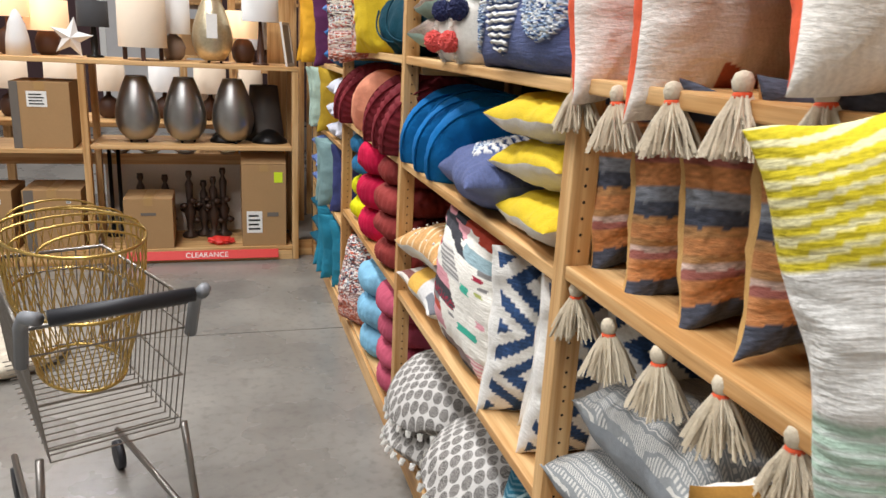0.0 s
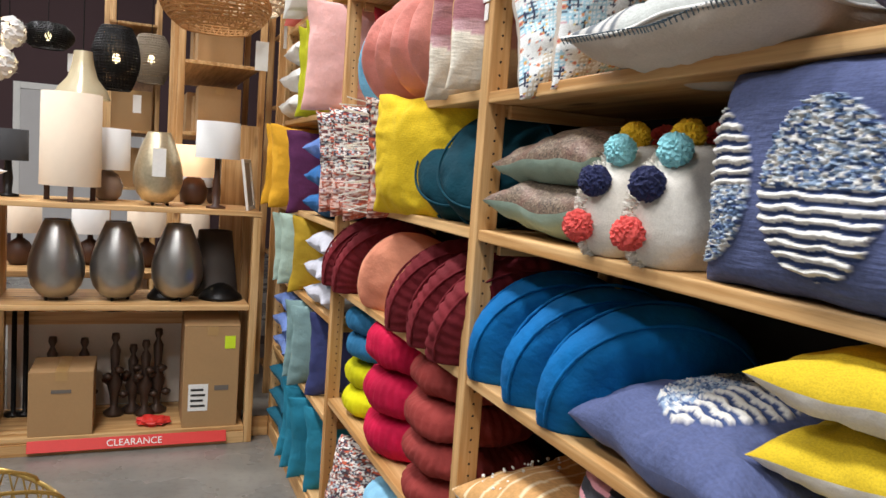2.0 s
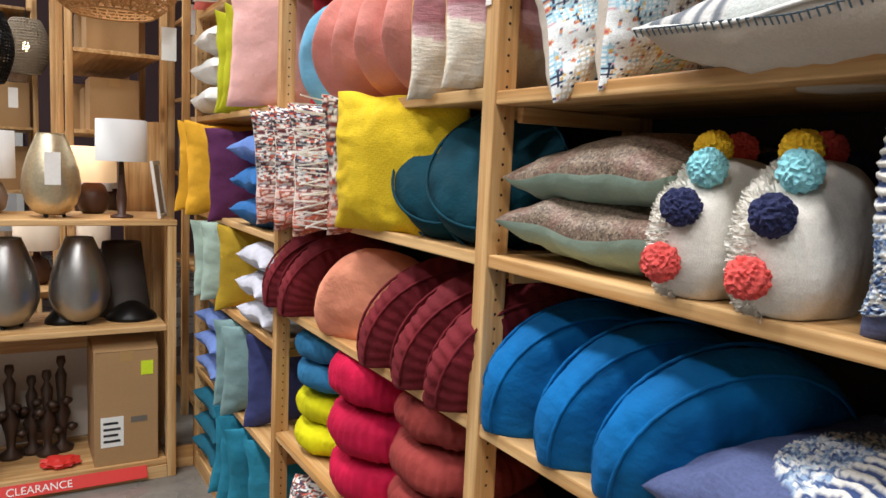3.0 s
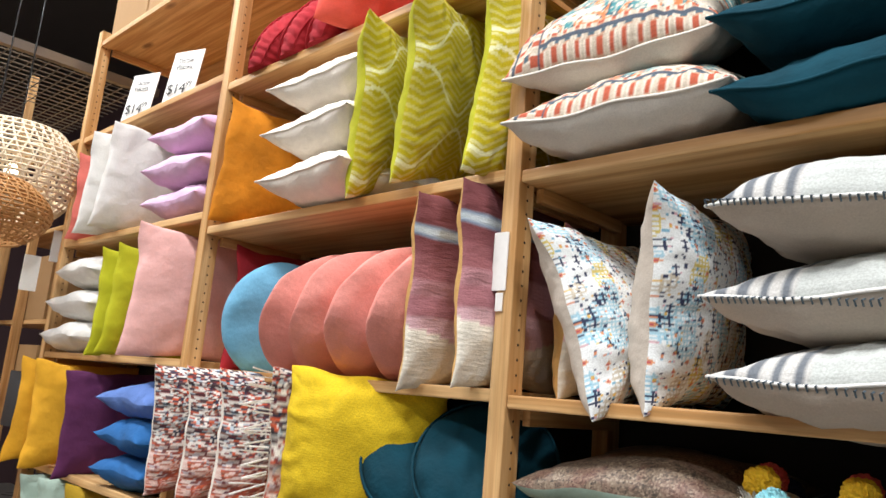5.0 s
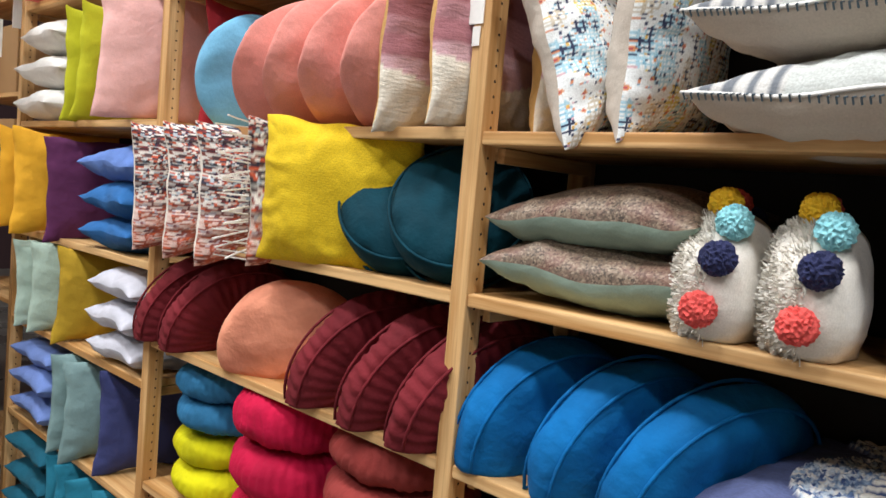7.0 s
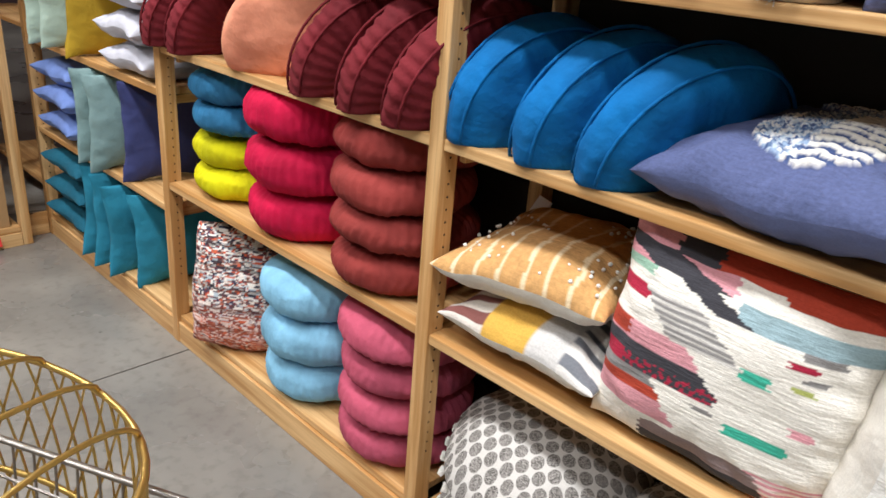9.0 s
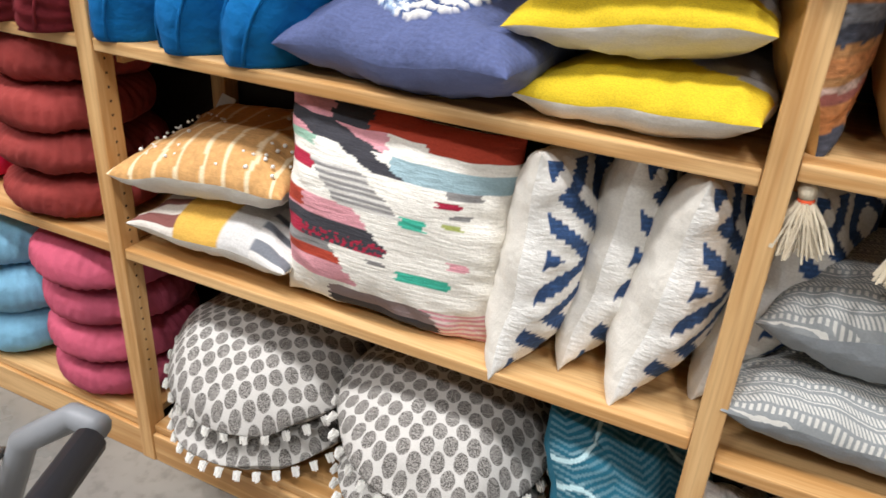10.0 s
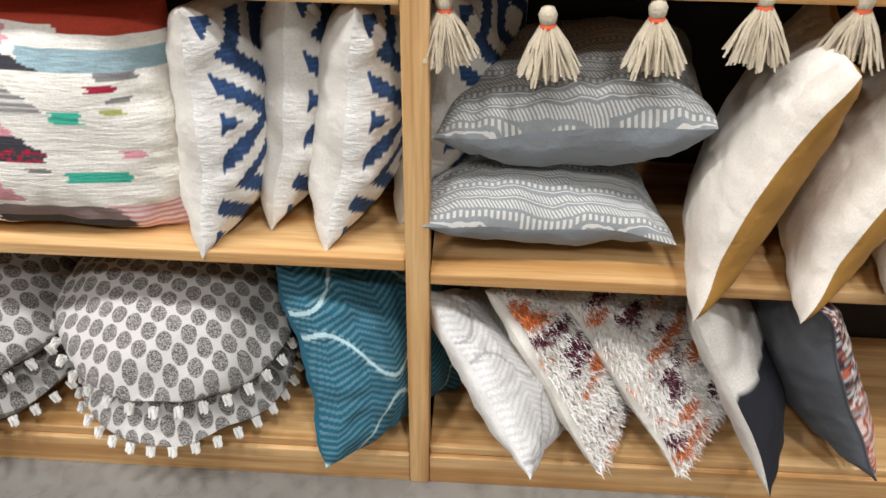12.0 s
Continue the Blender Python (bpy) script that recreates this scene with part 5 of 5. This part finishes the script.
drum_lamp(-1.95, FY + 0.28, 1.385, 0.13, 0.24, 0.46, LIT_SHADE, "lit lamp with a cream shade", "jar")
drum_lamp(-2.3, FY + 0.30, 1.385, 0.15, 0.25, 0.5, LIT_SHADE, "lit lamp with a peach shade", "jar")
drum_lamp(-2.6, FY + 0.25, 1.385, 0.14, 0.22, 0.46, SHADE, "cream shaded lamp at the shelf end", "jar")
drum_lamp(-2.35, FY + 0.2, 0.80, 0.13, 0.22, 0.42, SHADE, "cream shade lamp on the lower shelf", "jar", plain("clear_glassy", "a8b0b0", 0.1))
cone = thing("white_cone_lamp", "white glowing cone lamp", "lamp", at=pose(-1.88, FY + 0.16, 1.385))
turned_part("shade", [(0.075, 0), (0.07, 0.1), (0.05, 0.2), (0.02, 0.27), (0.004, 0.285)], SHADE_W, cone)
star = thing("paper_star", "white paper star ornament standing on the shelf", "ornament", at=pose(-1.56, FY + 0.14, 1.385 + 0.125, 0, 10, 0))
bm = bmesh.new()
pts = []
for k in range(10):
    a = math.pi / 2 + math.pi * k / 5
    rr = 0.135 if k % 2 == 0 else 0.058
    pts.append(bm.verts.new((rr * math.cos(a), 0, rr * math.sin(a))))
f0, f1 = bm.verts.new((0, -0.04, 0)), bm.verts.new((0, 0.04, 0))
for k in range(10):
    bm.faces.new((pts[k], f0, pts[(k + 1) % 10]))
    bm.faces.new((pts[(k + 1) % 10], f1, pts[k]))
bmesh.ops.recalc_face_normals(bm, faces=bm.faces)
part("body", bm, SHADE_W, star)
framep = thing("picture_frame", "white picture frame leaning at the shelf end", "frame", at=pose(-0.155, FY + 0.16, 1.385, 0, 0, 72) @ pose(0, 0, 0, -8))
for a in ((-0.11, 0.11, 0, 0.02), (-0.11, 0.11, 0.28, 0.30)):
    part("rail", boxed(a[0], a[1], -0.008, 0.008, a[2], a[3], 0.002), WHITE, framep)
for a in (-0.11, 0.09):
    part("stile", boxed(a, a + 0.02, -0.008, 0.008, 0.0205, 0.2795, 0.002), WHITE, framep)
part("picture", boxed(-0.09, 0.09, 0.0, 0.004, 0.02, 0.28, 0), plain("grey_print", "b9b4ad", 0.5), framep)
for x, w in ((-0.30, 0.13), (-0.62, 0.10)):
    gl = thing("dark_shade", "stack of dark metal lamp shades", "lamp shade", "dark shades", at=pose(x, FY + 0.25, 0.83))
    turned_part("shade", [(w, 0.0), (w * 0.96, 0.02), (w * 0.5, 0.075), (0.02, 0.095)], BLACK_M, gl)
tallshade = thing("dark_shade", "tall dark brown lamp shade", "lamp shade", "dark shades", at=pose(-0.33, FY + 0.4, 0.83))
turned_part("shade", [(0.15, 0.0), (0.10, 0.40), (0.095, 0.40), (0.145, 0.0)], plain("brown_shade", "4a423c", 0.7), tallshade, caps=False)
for x in (-0.2, -1.36, -1.42):
    st = thing("lamp_stand", "dark metal lamp stand behind the shelf", "lamp stand", "lamp stands", at=pose(x, FY + 0.42, 0.10))
    turned_part("stand", [(0.05, 0), (0.05, 0.015), (0.014, 0.02), (0.014, 0.70)], BLACK_M, st, sides=16)
carton("cardboard_box", "brown cardboard box with a white shipping label and lime sticker", -0.51, -0.20, FY + 0.03, FY + 0.4, 0.10, 0.60, flap=True, labels=((-0.07, 0.10, 0.11, 0.16, PAPER), (0.1, 0.47, 0.06, 0.075, LIME_STICKER), (0.06, 0.22, 0.08, 0.03, CARD_D)))
carton("cardboard_box", "small brown cardboard box beside the lamp parts", -1.30, -0.98, FY + 0.02, FY + 0.36, 0.10, 0.36, labels=((0.0, 0.24, 0.1, 0.02, CARD_D),))
carton("cardboard_box", "brown cardboard box on the base shelf", -1.92, -1.56, FY + 0.03, FY + 0.42, 0.10, 0.42, labels=((0.1, 0.33, 0.03, 0.03, PAPER), (-0.14, 0.0, 0.06, 0.42, CARD_D)), group="display boxes")
carton("cardboard_box", "brown cardboard box on the base shelf", -2.34, -1.98, FY + 0.03, FY + 0.42, 0.10, 0.42, labels=((0.1, 0.33, 0.03, 0.03, PAPER), (-0.14, 0.0, 0.06, 0.42, CARD_D)), group="display boxes")
carton("cardboard_box", "brown cardboard box with a crooked barcode label", -1.93, -1.58, FY + 0.03, FY + 0.4, 0.80, 0.43, labels=((-0.02, 0.27, 0.12, 0.10, PAPER), (-0.15, 0.0, 0.05, 0.43, CARD_D)))
sign = thing("clearance_sign", "long red sign strip lettered CLEARANCE", "sign", at=pose(-0.78, FY - 0.004, 0.05, -28, 0, 0))
part("strip", boxed(-0.52, 0.52, -0.003, 0.003, -0.03, 0.035, 0.001), RED, sign)
text_part("lettering", "CLEARANCE", 0.052, PAPER, sign, pose(0.02, -0.0042, -0.016, 90, 0, 0), "white lettering")
crum = thing("plastic_bag", "crumpled red plastic bag on the base shelf", "bag", at=pose(-0.66, FY + 0.12, 0.125))
bm = bmesh.new()
bmesh.ops.create_icosphere(bm, subdivisions=3, radius=1.0)
for v in bm.verts:
    k = 1 + 0.5 * noise.noise(v.co * 2.5)
    v.co = Vector((v.co.x * 0.085 * k, v.co.y * 0.06 * k, v.co.z * 0.027 * k))
part("body", bm, RED, crum)
FIG = plain("bronze_cast", "4b3a30", 0.45, 0.5)
for i, (x, y, h) in enumerate(((-1.22, 0.46, 0.47), (-1.05, 0.46, 0.46), (-0.88, 0.40, 0.50), (-0.78, 0.44, 0.42), (-0.71, 0.38, 0.46), (-0.64, 0.42, 0.52))):
    lb = thing("candlestick_lamp", "dark bronze candlestick lamp without a shade", "lamp", "bronze lamp bases", at=pose(x, FY + y - 0.06, 0.10))
    turned_part("column", [(0.055, 0), (0.06, 0.02), (0.02, 0.05), (0.026, 0.12 * h / 0.5), (0.045, 0.2 * h / 0.5), (0.02, 0.27 * h / 0.5), (0.03, h - 0.1), (0.012, h - 0.06), (0.024, h - 0.03), (0.02, h)], FIG, lb, sides=18)
    for k in range(5):
        turned_part("leaf", [(0.004, 0), (0.028, 0.02), (0.03, 0.035), (0.004, 0.05)], FIG, lb, at=(0.05 * math.cos(k * 1.3), 0.05 * math.sin(k * 1.3), 0.1 + 0.04 * k), sides=10)
for i, (x, w) in enumerate(((-1.35, 0.07), (-1.15, 0.08), (-0.9, 0.09), (-0.6, 0.08), (-1.75, 0.09), (-2.05, 0.09))):
    dish = thing("small_dish", "shallow metal dish on the rear rail", "dish", "shallow dishes", at=pose(x, FY + 0.515, 0.70))
    turned_part("bowl", [(w * 0.5, 0.0), (w, 0.03), (w * 0.97, 0.032), (w * 0.45, 0.006)], GOLD if i % 2 else STEEL, dish, sides=24)

# ---- pendant lamps beyond the display ----


def cord(parent, z):
    part("cord", tube(bmesh.new(), [(0, 0, z), (0, 0, CEILING)], 0.004, 6), BLACK_M, parent)


def woven_pendant(x, y, z, r, h, mat, label, lit=True, wire=0.0035, rings=8):
    ob = thing("pendant_lamp", label, "pendant lamp", "woven pendants", at=pose(x, y, 0))
    bm = bmesh.new()

    def rad(s):
        return r * (0.42 + 0.58 * math.sin(math.pi * (0.12 + 0.76 * s)))
    for k in range(34):
        a = 2 * math.pi * k / 34
        for tw in (-0.5, 0.5):
            tube(bm, [(rad(s / 10) * math.cos(a + tw * s / 10), rad(s / 10) * math.sin(a + tw * s / 10), z + h * s / 10) for s in range(11)], wire, 4)
    for s in [k / rings for k in range(rings + 1)]:
        tube(bm, [(rad(s) * math.cos(2 * math.pi * i / 28), rad(s) * math.sin(2 * math.pi * i / 28), z + h * s) for i in range(28)], wire * 1.3, 4, True)
    tagged(part("shade", bm, mat, ob), kind="stuff")
    if lit:
        turned_part("bulb", [(0.005, -0.04), (0.03, -0.02), (0.03, 0.015), (0.015, 0.04)], BULB, ob, at=(0, 0, z + h * 0.5), sides=16)
    cord(ob, z + h)
    if not lit or r > 0.19:
        part("price_tag", boxed(r * 0.75, r * 0.75 + 0.07, -0.002, 0.002, z - 0.19, z - 0.03, 0.0005), PAPER, ob)
    return ob


woven_pendant(-0.235, 4.375, 2.56, 0.325, 0.42, plain("pale_rattan", "ecdcc0", 0.7, 0, 80, 0.2, 0.4), "wide pale rattan pendant lamp with a lit bulb", True, 0.0055, 16)
woven_pendant(-0.42, 4.02, 2.37, 0.29, 0.26, RATTAN, "low brown rattan pendant lamp", False, 0.0045, 14)
woven_pendant(-1.0, 7.1, 2.22, 0.2, 0.54, BLACK_M, "black woven egg pendant lamp", True, 0.006, 22)
woven_pendant(-0.70, 7.9, 2.38, 0.19, 0.46, plain("grey_rattan", "8b7c68", 0.7), "grey woven globe pendant lamp", True, 0.006, 18)
woven_pendant(-1.56, 7.3, 2.54, 0.21, 0.2, BLACK_M, "wide black woven pendant lamp", True, 0.006, 12)
bell = thing("pendant_lamp", "clear glass bead bell pendant with lit bulbs", "pendant lamp", at=pose(-1.16, 5.5, 0))
turned_part("shade", [(0.17, 2.02), (0.15, 2.08), (0.09, 2.16), (0.065, 2.26), (0.055, 2.34)], plain("beaded_glass", "cdbf9e", 0.25, 0.2), bell, sides=60, caps=False, ribs=30, depth=0.06)
cord(bell, 2.34)
for k in range(3):
    turned_part("bulb", [(0.004, -0.03), (0.024, -0.01), (0.02, 0.02)], BULB, bell, at=(0.09 * math.cos(2.1 * k), 0.09 * math.sin(2.1 * k), 2.035), sides=12)
for x, y, z in ((-1.62, 5.6, 2.42), (-1.66, 5.5, 2.2)):
    fl = thing("flower_pendant", "white capiz flower-ball pendant lamp", "pendant lamp", "capiz pendants", at=pose(x, y, 0))
    bm = bmesh.new()
    q = random.Random(3)
    for k in range(120):
        d = Vector((q.gauss(0, 1), q.gauss(0, 1), q.gauss(0, 1))).normalized()
        m = Matrix.Translation(Vector((0, 0, z)) + d * 0.1) @ d.to_track_quat("Z", "Y").to_matrix().to_4x4() @ pose(0, 0, 0, q.uniform(-40, 40), 0, 0)
        bmesh.ops.create_circle(bm, cap_ends=True, radius=0.026, segments=7, matrix=m)
    tagged(part("petals", bm, SHADE_W, fl), kind="stuff")
    turned_part("bulb", [(0.01, -0.03), (0.04, 0), (0.01, 0.03)], BULB, fl, at=(0, 0, z), sides=12)
    cord(fl, z)

# ---- shelving and stock behind the display ----


def rack(x0, x1, y0, y1, zs, label, top=3.6):
    ob = thing("stock_rack", label, "shelf", "stock racks", at=pose(0, 0, 0))
    for x in (x0, x1 - 0.045):
        for y in (y0, (y0 + y1) / 2, y1 - 0.045):
            part("post", boxed(x, x + 0.045, y, y + 0.045, 0, top, 0.003), WOOD_Z, ob)
    for z in zs:
        part("shelf", boxed(x0 + 0.047, x1 - 0.047, y0 + 0.002, y1 - 0.002, z - 0.025, z, 0.003), WOOD_Y, ob)
    return ob


structure("trim_panel", boxed(-0.29, -0.07, 4.70, 4.72, 0, 1.90, 0.003), WOOD_Z, "upright pine end panel behind the display")
rack(-0.55, 0.05, 5.3, 7.1, (0.12, 0.7, 1.3, 1.85, 2.35, 2.9), "open pine stock rack with boxes and shades")
rack(0.1, 0.5, 4.5, 5.6, (0.12, 1.0, 1.6, 2.1, 2.62, 3.12), "open pine rack joining the corner bay", 3.2)
rack(-1.15, -0.6, 8.2, 10.4, (0.12, 0.7, 1.3, 1.9, 2.5, 3.0), "tall pine stock rack with brown boxes")
q = random.Random(11)
for k, (x, y, z, w, d, h) in enumerate(((-0.25, 5.6, 1.87, 0.3, 0.3, 0.34), (-0.25, 6.05, 1.87, 0.3, 0.3, 0.3), (-0.25, 6.6, 1.87, 0.36, 0.4, 0.36), (-0.25, 5.7, 2.37, 0.32, 0.34, 0.36), (-0.25, 6.5, 2.37, 0.3, 0.4, 0.4),
                                        (-0.87, 8.5, 1.92, 0.4, 0.4, 0.42), (-0.87, 9.0, 1.92, 0.4, 0.4, 0.42), (-0.87, 8.55, 2.52, 0.4, 0.4, 0.36), (-0.87, 9.1, 2.52, 0.36, 0.4, 0.4), (-0.87, 8.6, 1.32, 0.4, 0.4, 0.42),
                                        (-0.87, 9.3, 1.32, 0.4, 0.5, 0.4), (0.3, 5.0, 2.12, 0.3, 0.5, 0.36), (0.3, 5.0, 1.62, 0.3, 0.5, 0.36))):
    carton("cardboard_box", "brown cardboard box stored on a stock rack", x - w / 2, x + w / 2, y - d / 2, y + d / 2, z - 0.02, h, group="rack boxes")
for x, y, z, r, m, lb in ((-0.42, 5.45, 1.30, 0.15, SHADE_W, "white drum lamp on a stock rack"), (-0.2, 5.9, 1.30, 0.15, SHADE_W, "white drum lamp on a stock rack"), (0.12, 4.45, 1.40, 0.16, SHADE_B, "black drum lamp beside the corner")):
    drum_lamp(x, y, z, r, 0.16, 0.42, m, lb, "jar", group="rack lamps")
grid = thing("wire_mesh_panel", "grey wire mesh ceiling panel above the racks", "wire panel", at=pose(0, 0, 3.42))
bm = bmesh.new()
for k in range(26):
    tube(bm, [(-1.3 + 0.065 * k, 4.4, 0), (-1.3 + 0.065 * k, 8.0, 0)], 0.004, 4)
for k in range(50):
    tube(bm, [(-1.35, 4.4 + 0.073 * k, 0.006), (0.4, 4.4 + 0.073 * k, 0.006)], 0.004, 4)
tagged(part("mesh", bm, CHROME, grid), kind="stuff")
for yy in (4.4, 8.0):
    part("frame_bar", boxed(-1.36, 0.42, yy - 0.02, yy + 0.02, -0.03, 0.02, 0.003), CHROME, grid)
door = thing("doorway", "white framed doorway in the plum wall", "door", at=pose(-1.65, 13.36, 0))
for a, b, c, d in ((-1.0, -0.9, 0, 2.65), (0.9, 1.0, 0, 2.65), (-0.9, 0.9, 2.55, 2.65)):
    part("moulding", boxed(a, b, -0.04, 0.0, c, d, 0.004), WHITE, door)
part("panel", boxed(-0.9, 0.9, -0.02, -0.002, 0, 2.55, 0), plain("pale_panel", "c9c6c4", 0.6), door)
table = thing("display_table", "pale wooden table with lamps behind the shelf", "table", at=pose(-1.3, 5.35, 0))
part("tabletop", boxed(-1.1, 1.1, -0.35, 0.35, 0.84, 0.88, 0.006), WOOD_X, table)
for sx in (-1.06, 1.0):
    for sy in (-0.32, 0.26):
        part("leg", boxed(sx, sx + 0.06, sy, sy + 0.06, 0, 0.84, 0.004), WOOD_Z, table)
for k, (x, r, m) in enumerate(((-2.2, 0.13, SHADE), (-1.85, 0.12, SHADE), (-1.5, 0.13, SHADE), (-1.08, 0.12, SHADE_W), (-0.72, 0.13, SHADE), (-0.4, 0.11, SHADE))):
    drum_lamp(x, 5.3 + 0.06 * (k % 2), 0.88, r, 0.22, 0.44, m, "lamp with a pale drum shade on the rear table", "jar", group="rear table lamps")

# ---- floor cushion left in the aisle ----
pouf = thing("floor_cushion", "cream textured round floor cushion lying on the concrete", "cushion", at=pose(-1.715, 2.53, 0.055))
me = disc_mesh(0.31, 0.12, 4, sides=96, rows=40, flat=0.6, pattern=lambda x, y, zz: tuple(a * (0.75 + 0.6 * abs(noise.noise(Vector((x * 30, y * 30, 1))))) for a in lin("d9cdb8")))
part("cover", me, W_TUFT, pouf)

# ---- shopping cart with a wire basket in it ----
cart = thing("shopping_cart", "small grey wire shopping cart with a black-gripped handle", "cart", at=pose(-1.05, 1.015, 0, 0, 0, 22))
L0, L1, WD, ZB, ZT = -0.36, 0.42, 0.21, 0.50, 0.885
rim = tube(bmesh.new(), [(-WD, L0, ZT), (WD, L0, ZT), (WD * 0.85, L1, ZT - 0.03), (-WD * 0.85, L1, ZT - 0.03)], 0.006, 8, True)
part("basket_rim", rim, CHROME, cart, smooth=True)
for z in (0.80, 0.66, 0.53):
    f = 0.8 + 0.2 * (z - ZB) / (ZT - ZB)
    part("side_wire", tube(bmesh.new(), [(-WD * f, L0 + 0.03, z), (WD * f, L0 + 0.03, z), (WD * f * 0.85, L1 - 0.04, z), (-WD * f * 0.85, L1 - 0.04, z)], 0.003, 5, True), CHROME, cart)
for k in range(20):
    y = L0 + (L1 - L0) * k / 19
    for s in (-1, 1):
        wd = WD * (1 - 0.15 * k / 19)
        part("wire", tube(bmesh.new(), [(s * wd, y, ZT - 0.03 * k / 19), (s * wd * 0.8, y * 0.94, ZB)], 0.0022, 5), CHROME, cart)
    part("floor_wire", tube(bmesh.new(), [(-WD * 0.8, y * 0.94, ZB), (WD * 0.8, y * 0.94, ZB)], 0.0022, 5), CHROME, cart)
for k in range(9):
    x = -WD + 2 * WD * k / 8
    part("end_wire", tube(bmesh.new(), [(x * 0.85, L1, ZT - 0.03), (x * 0.7, L1 * 0.94, ZB)], 0.0022, 5), CHROME, cart)
for s in (-1, 1):
    part("handle_bracket", tube(bmesh.new(), [(s * WD, L0 + 0.02, ZT - 0.1), (s * WD, L0 - 0.03, ZT + 0.02), (s * WD, L0 - 0.10, ZT + 0.065), (s * WD * 0.9, L0 - 0.14, ZT + 0.07)], 0.017, 10), GREY_PL, cart, "grey plastic bracket", smooth=True)
    part("frame_leg", tube(bmesh.new(), [(s * WD * 0.9, L0 + 0.05, ZB), (s * WD, L0 + 0.02, 0.2), (s * WD, L0 + 0.02, 0.12)], 0.011, 8), CHROME, cart, smooth=True)
    part("base_tube", tube(bmesh.new(), [(s * WD, L0 + 0.02, 0.16), (s * WD * 0.8, L1 - 0.05, 0.16)], 0.011, 8), CHROME, cart, smooth=True)
    for y in (L0 + 0.02, L1 - 0.05):
        v, f = turned([(0.03, -0.012), (0.055, -0.012), (0.055, 0.012), (0.03, 0.012)], 20)
        wheel = part("wheel", mesh_of("wheel", v, f), BLACK_PL, cart)
        wheel.matrix_basis = pose(s * WD * (1 if y < 0 else 0.8), y, 0.056, 0, 90, 0)
part("handle_grip", tube(bmesh.new(), [(-WD * 0.8, L0 - 0.14, ZT + 0.07), (WD * 0.8, L0 - 0.14, ZT + 0.07)], 0.019, 12), BLACK_PL, cart, "black rubber grip", smooth=True)
basket = thing("wire_basket", "gold wire lattice basket lying in the shopping cart", "basket", at=pose(-1.09, 1.20, 0.52, 0, 0, 22))
bm = bmesh.new()


def hoop_at(f, a):
    """A point of the basket's oval wall; f runs from its foot to its rim."""
    k = 0.62 + 0.38 * math.sin(f * math.pi * 0.5)
    return (0.205 * k * math.cos(a), 0.33 * k * math.sin(a), 0.46 * f)


for k in range(44):
    a = 2 * math.pi * k / 44
    for tw in (-0.55, 0.55):
        tube(bm, [hoop_at(f / 8, a + tw * f / 8) for f in range(9)], 0.0022, 4)
tagged(part("lattice", bm, BRASS, basket), kind="stuff")
for f in (0.0, 0.55, 1.0):
    part("hoop", tube(bmesh.new(), [hoop_at(f, 2 * math.pi * i / 44) for i in range(44)], 0.0055, 6, True), BRASS, basket, smooth=True)
for k in range(5):
    y = -0.24 + 0.12 * k
    r = 0.205 * math.sqrt(1 - (y / 0.33) ** 2)
    part("arch", tube(bmesh.new(), [(r * math.cos(math.pi * i / 12), y, 0.46 + 0.05 * math.sin(math.pi * i / 12)) for i in range(13)], 0.004, 6), BRASS, basket, smooth=True)
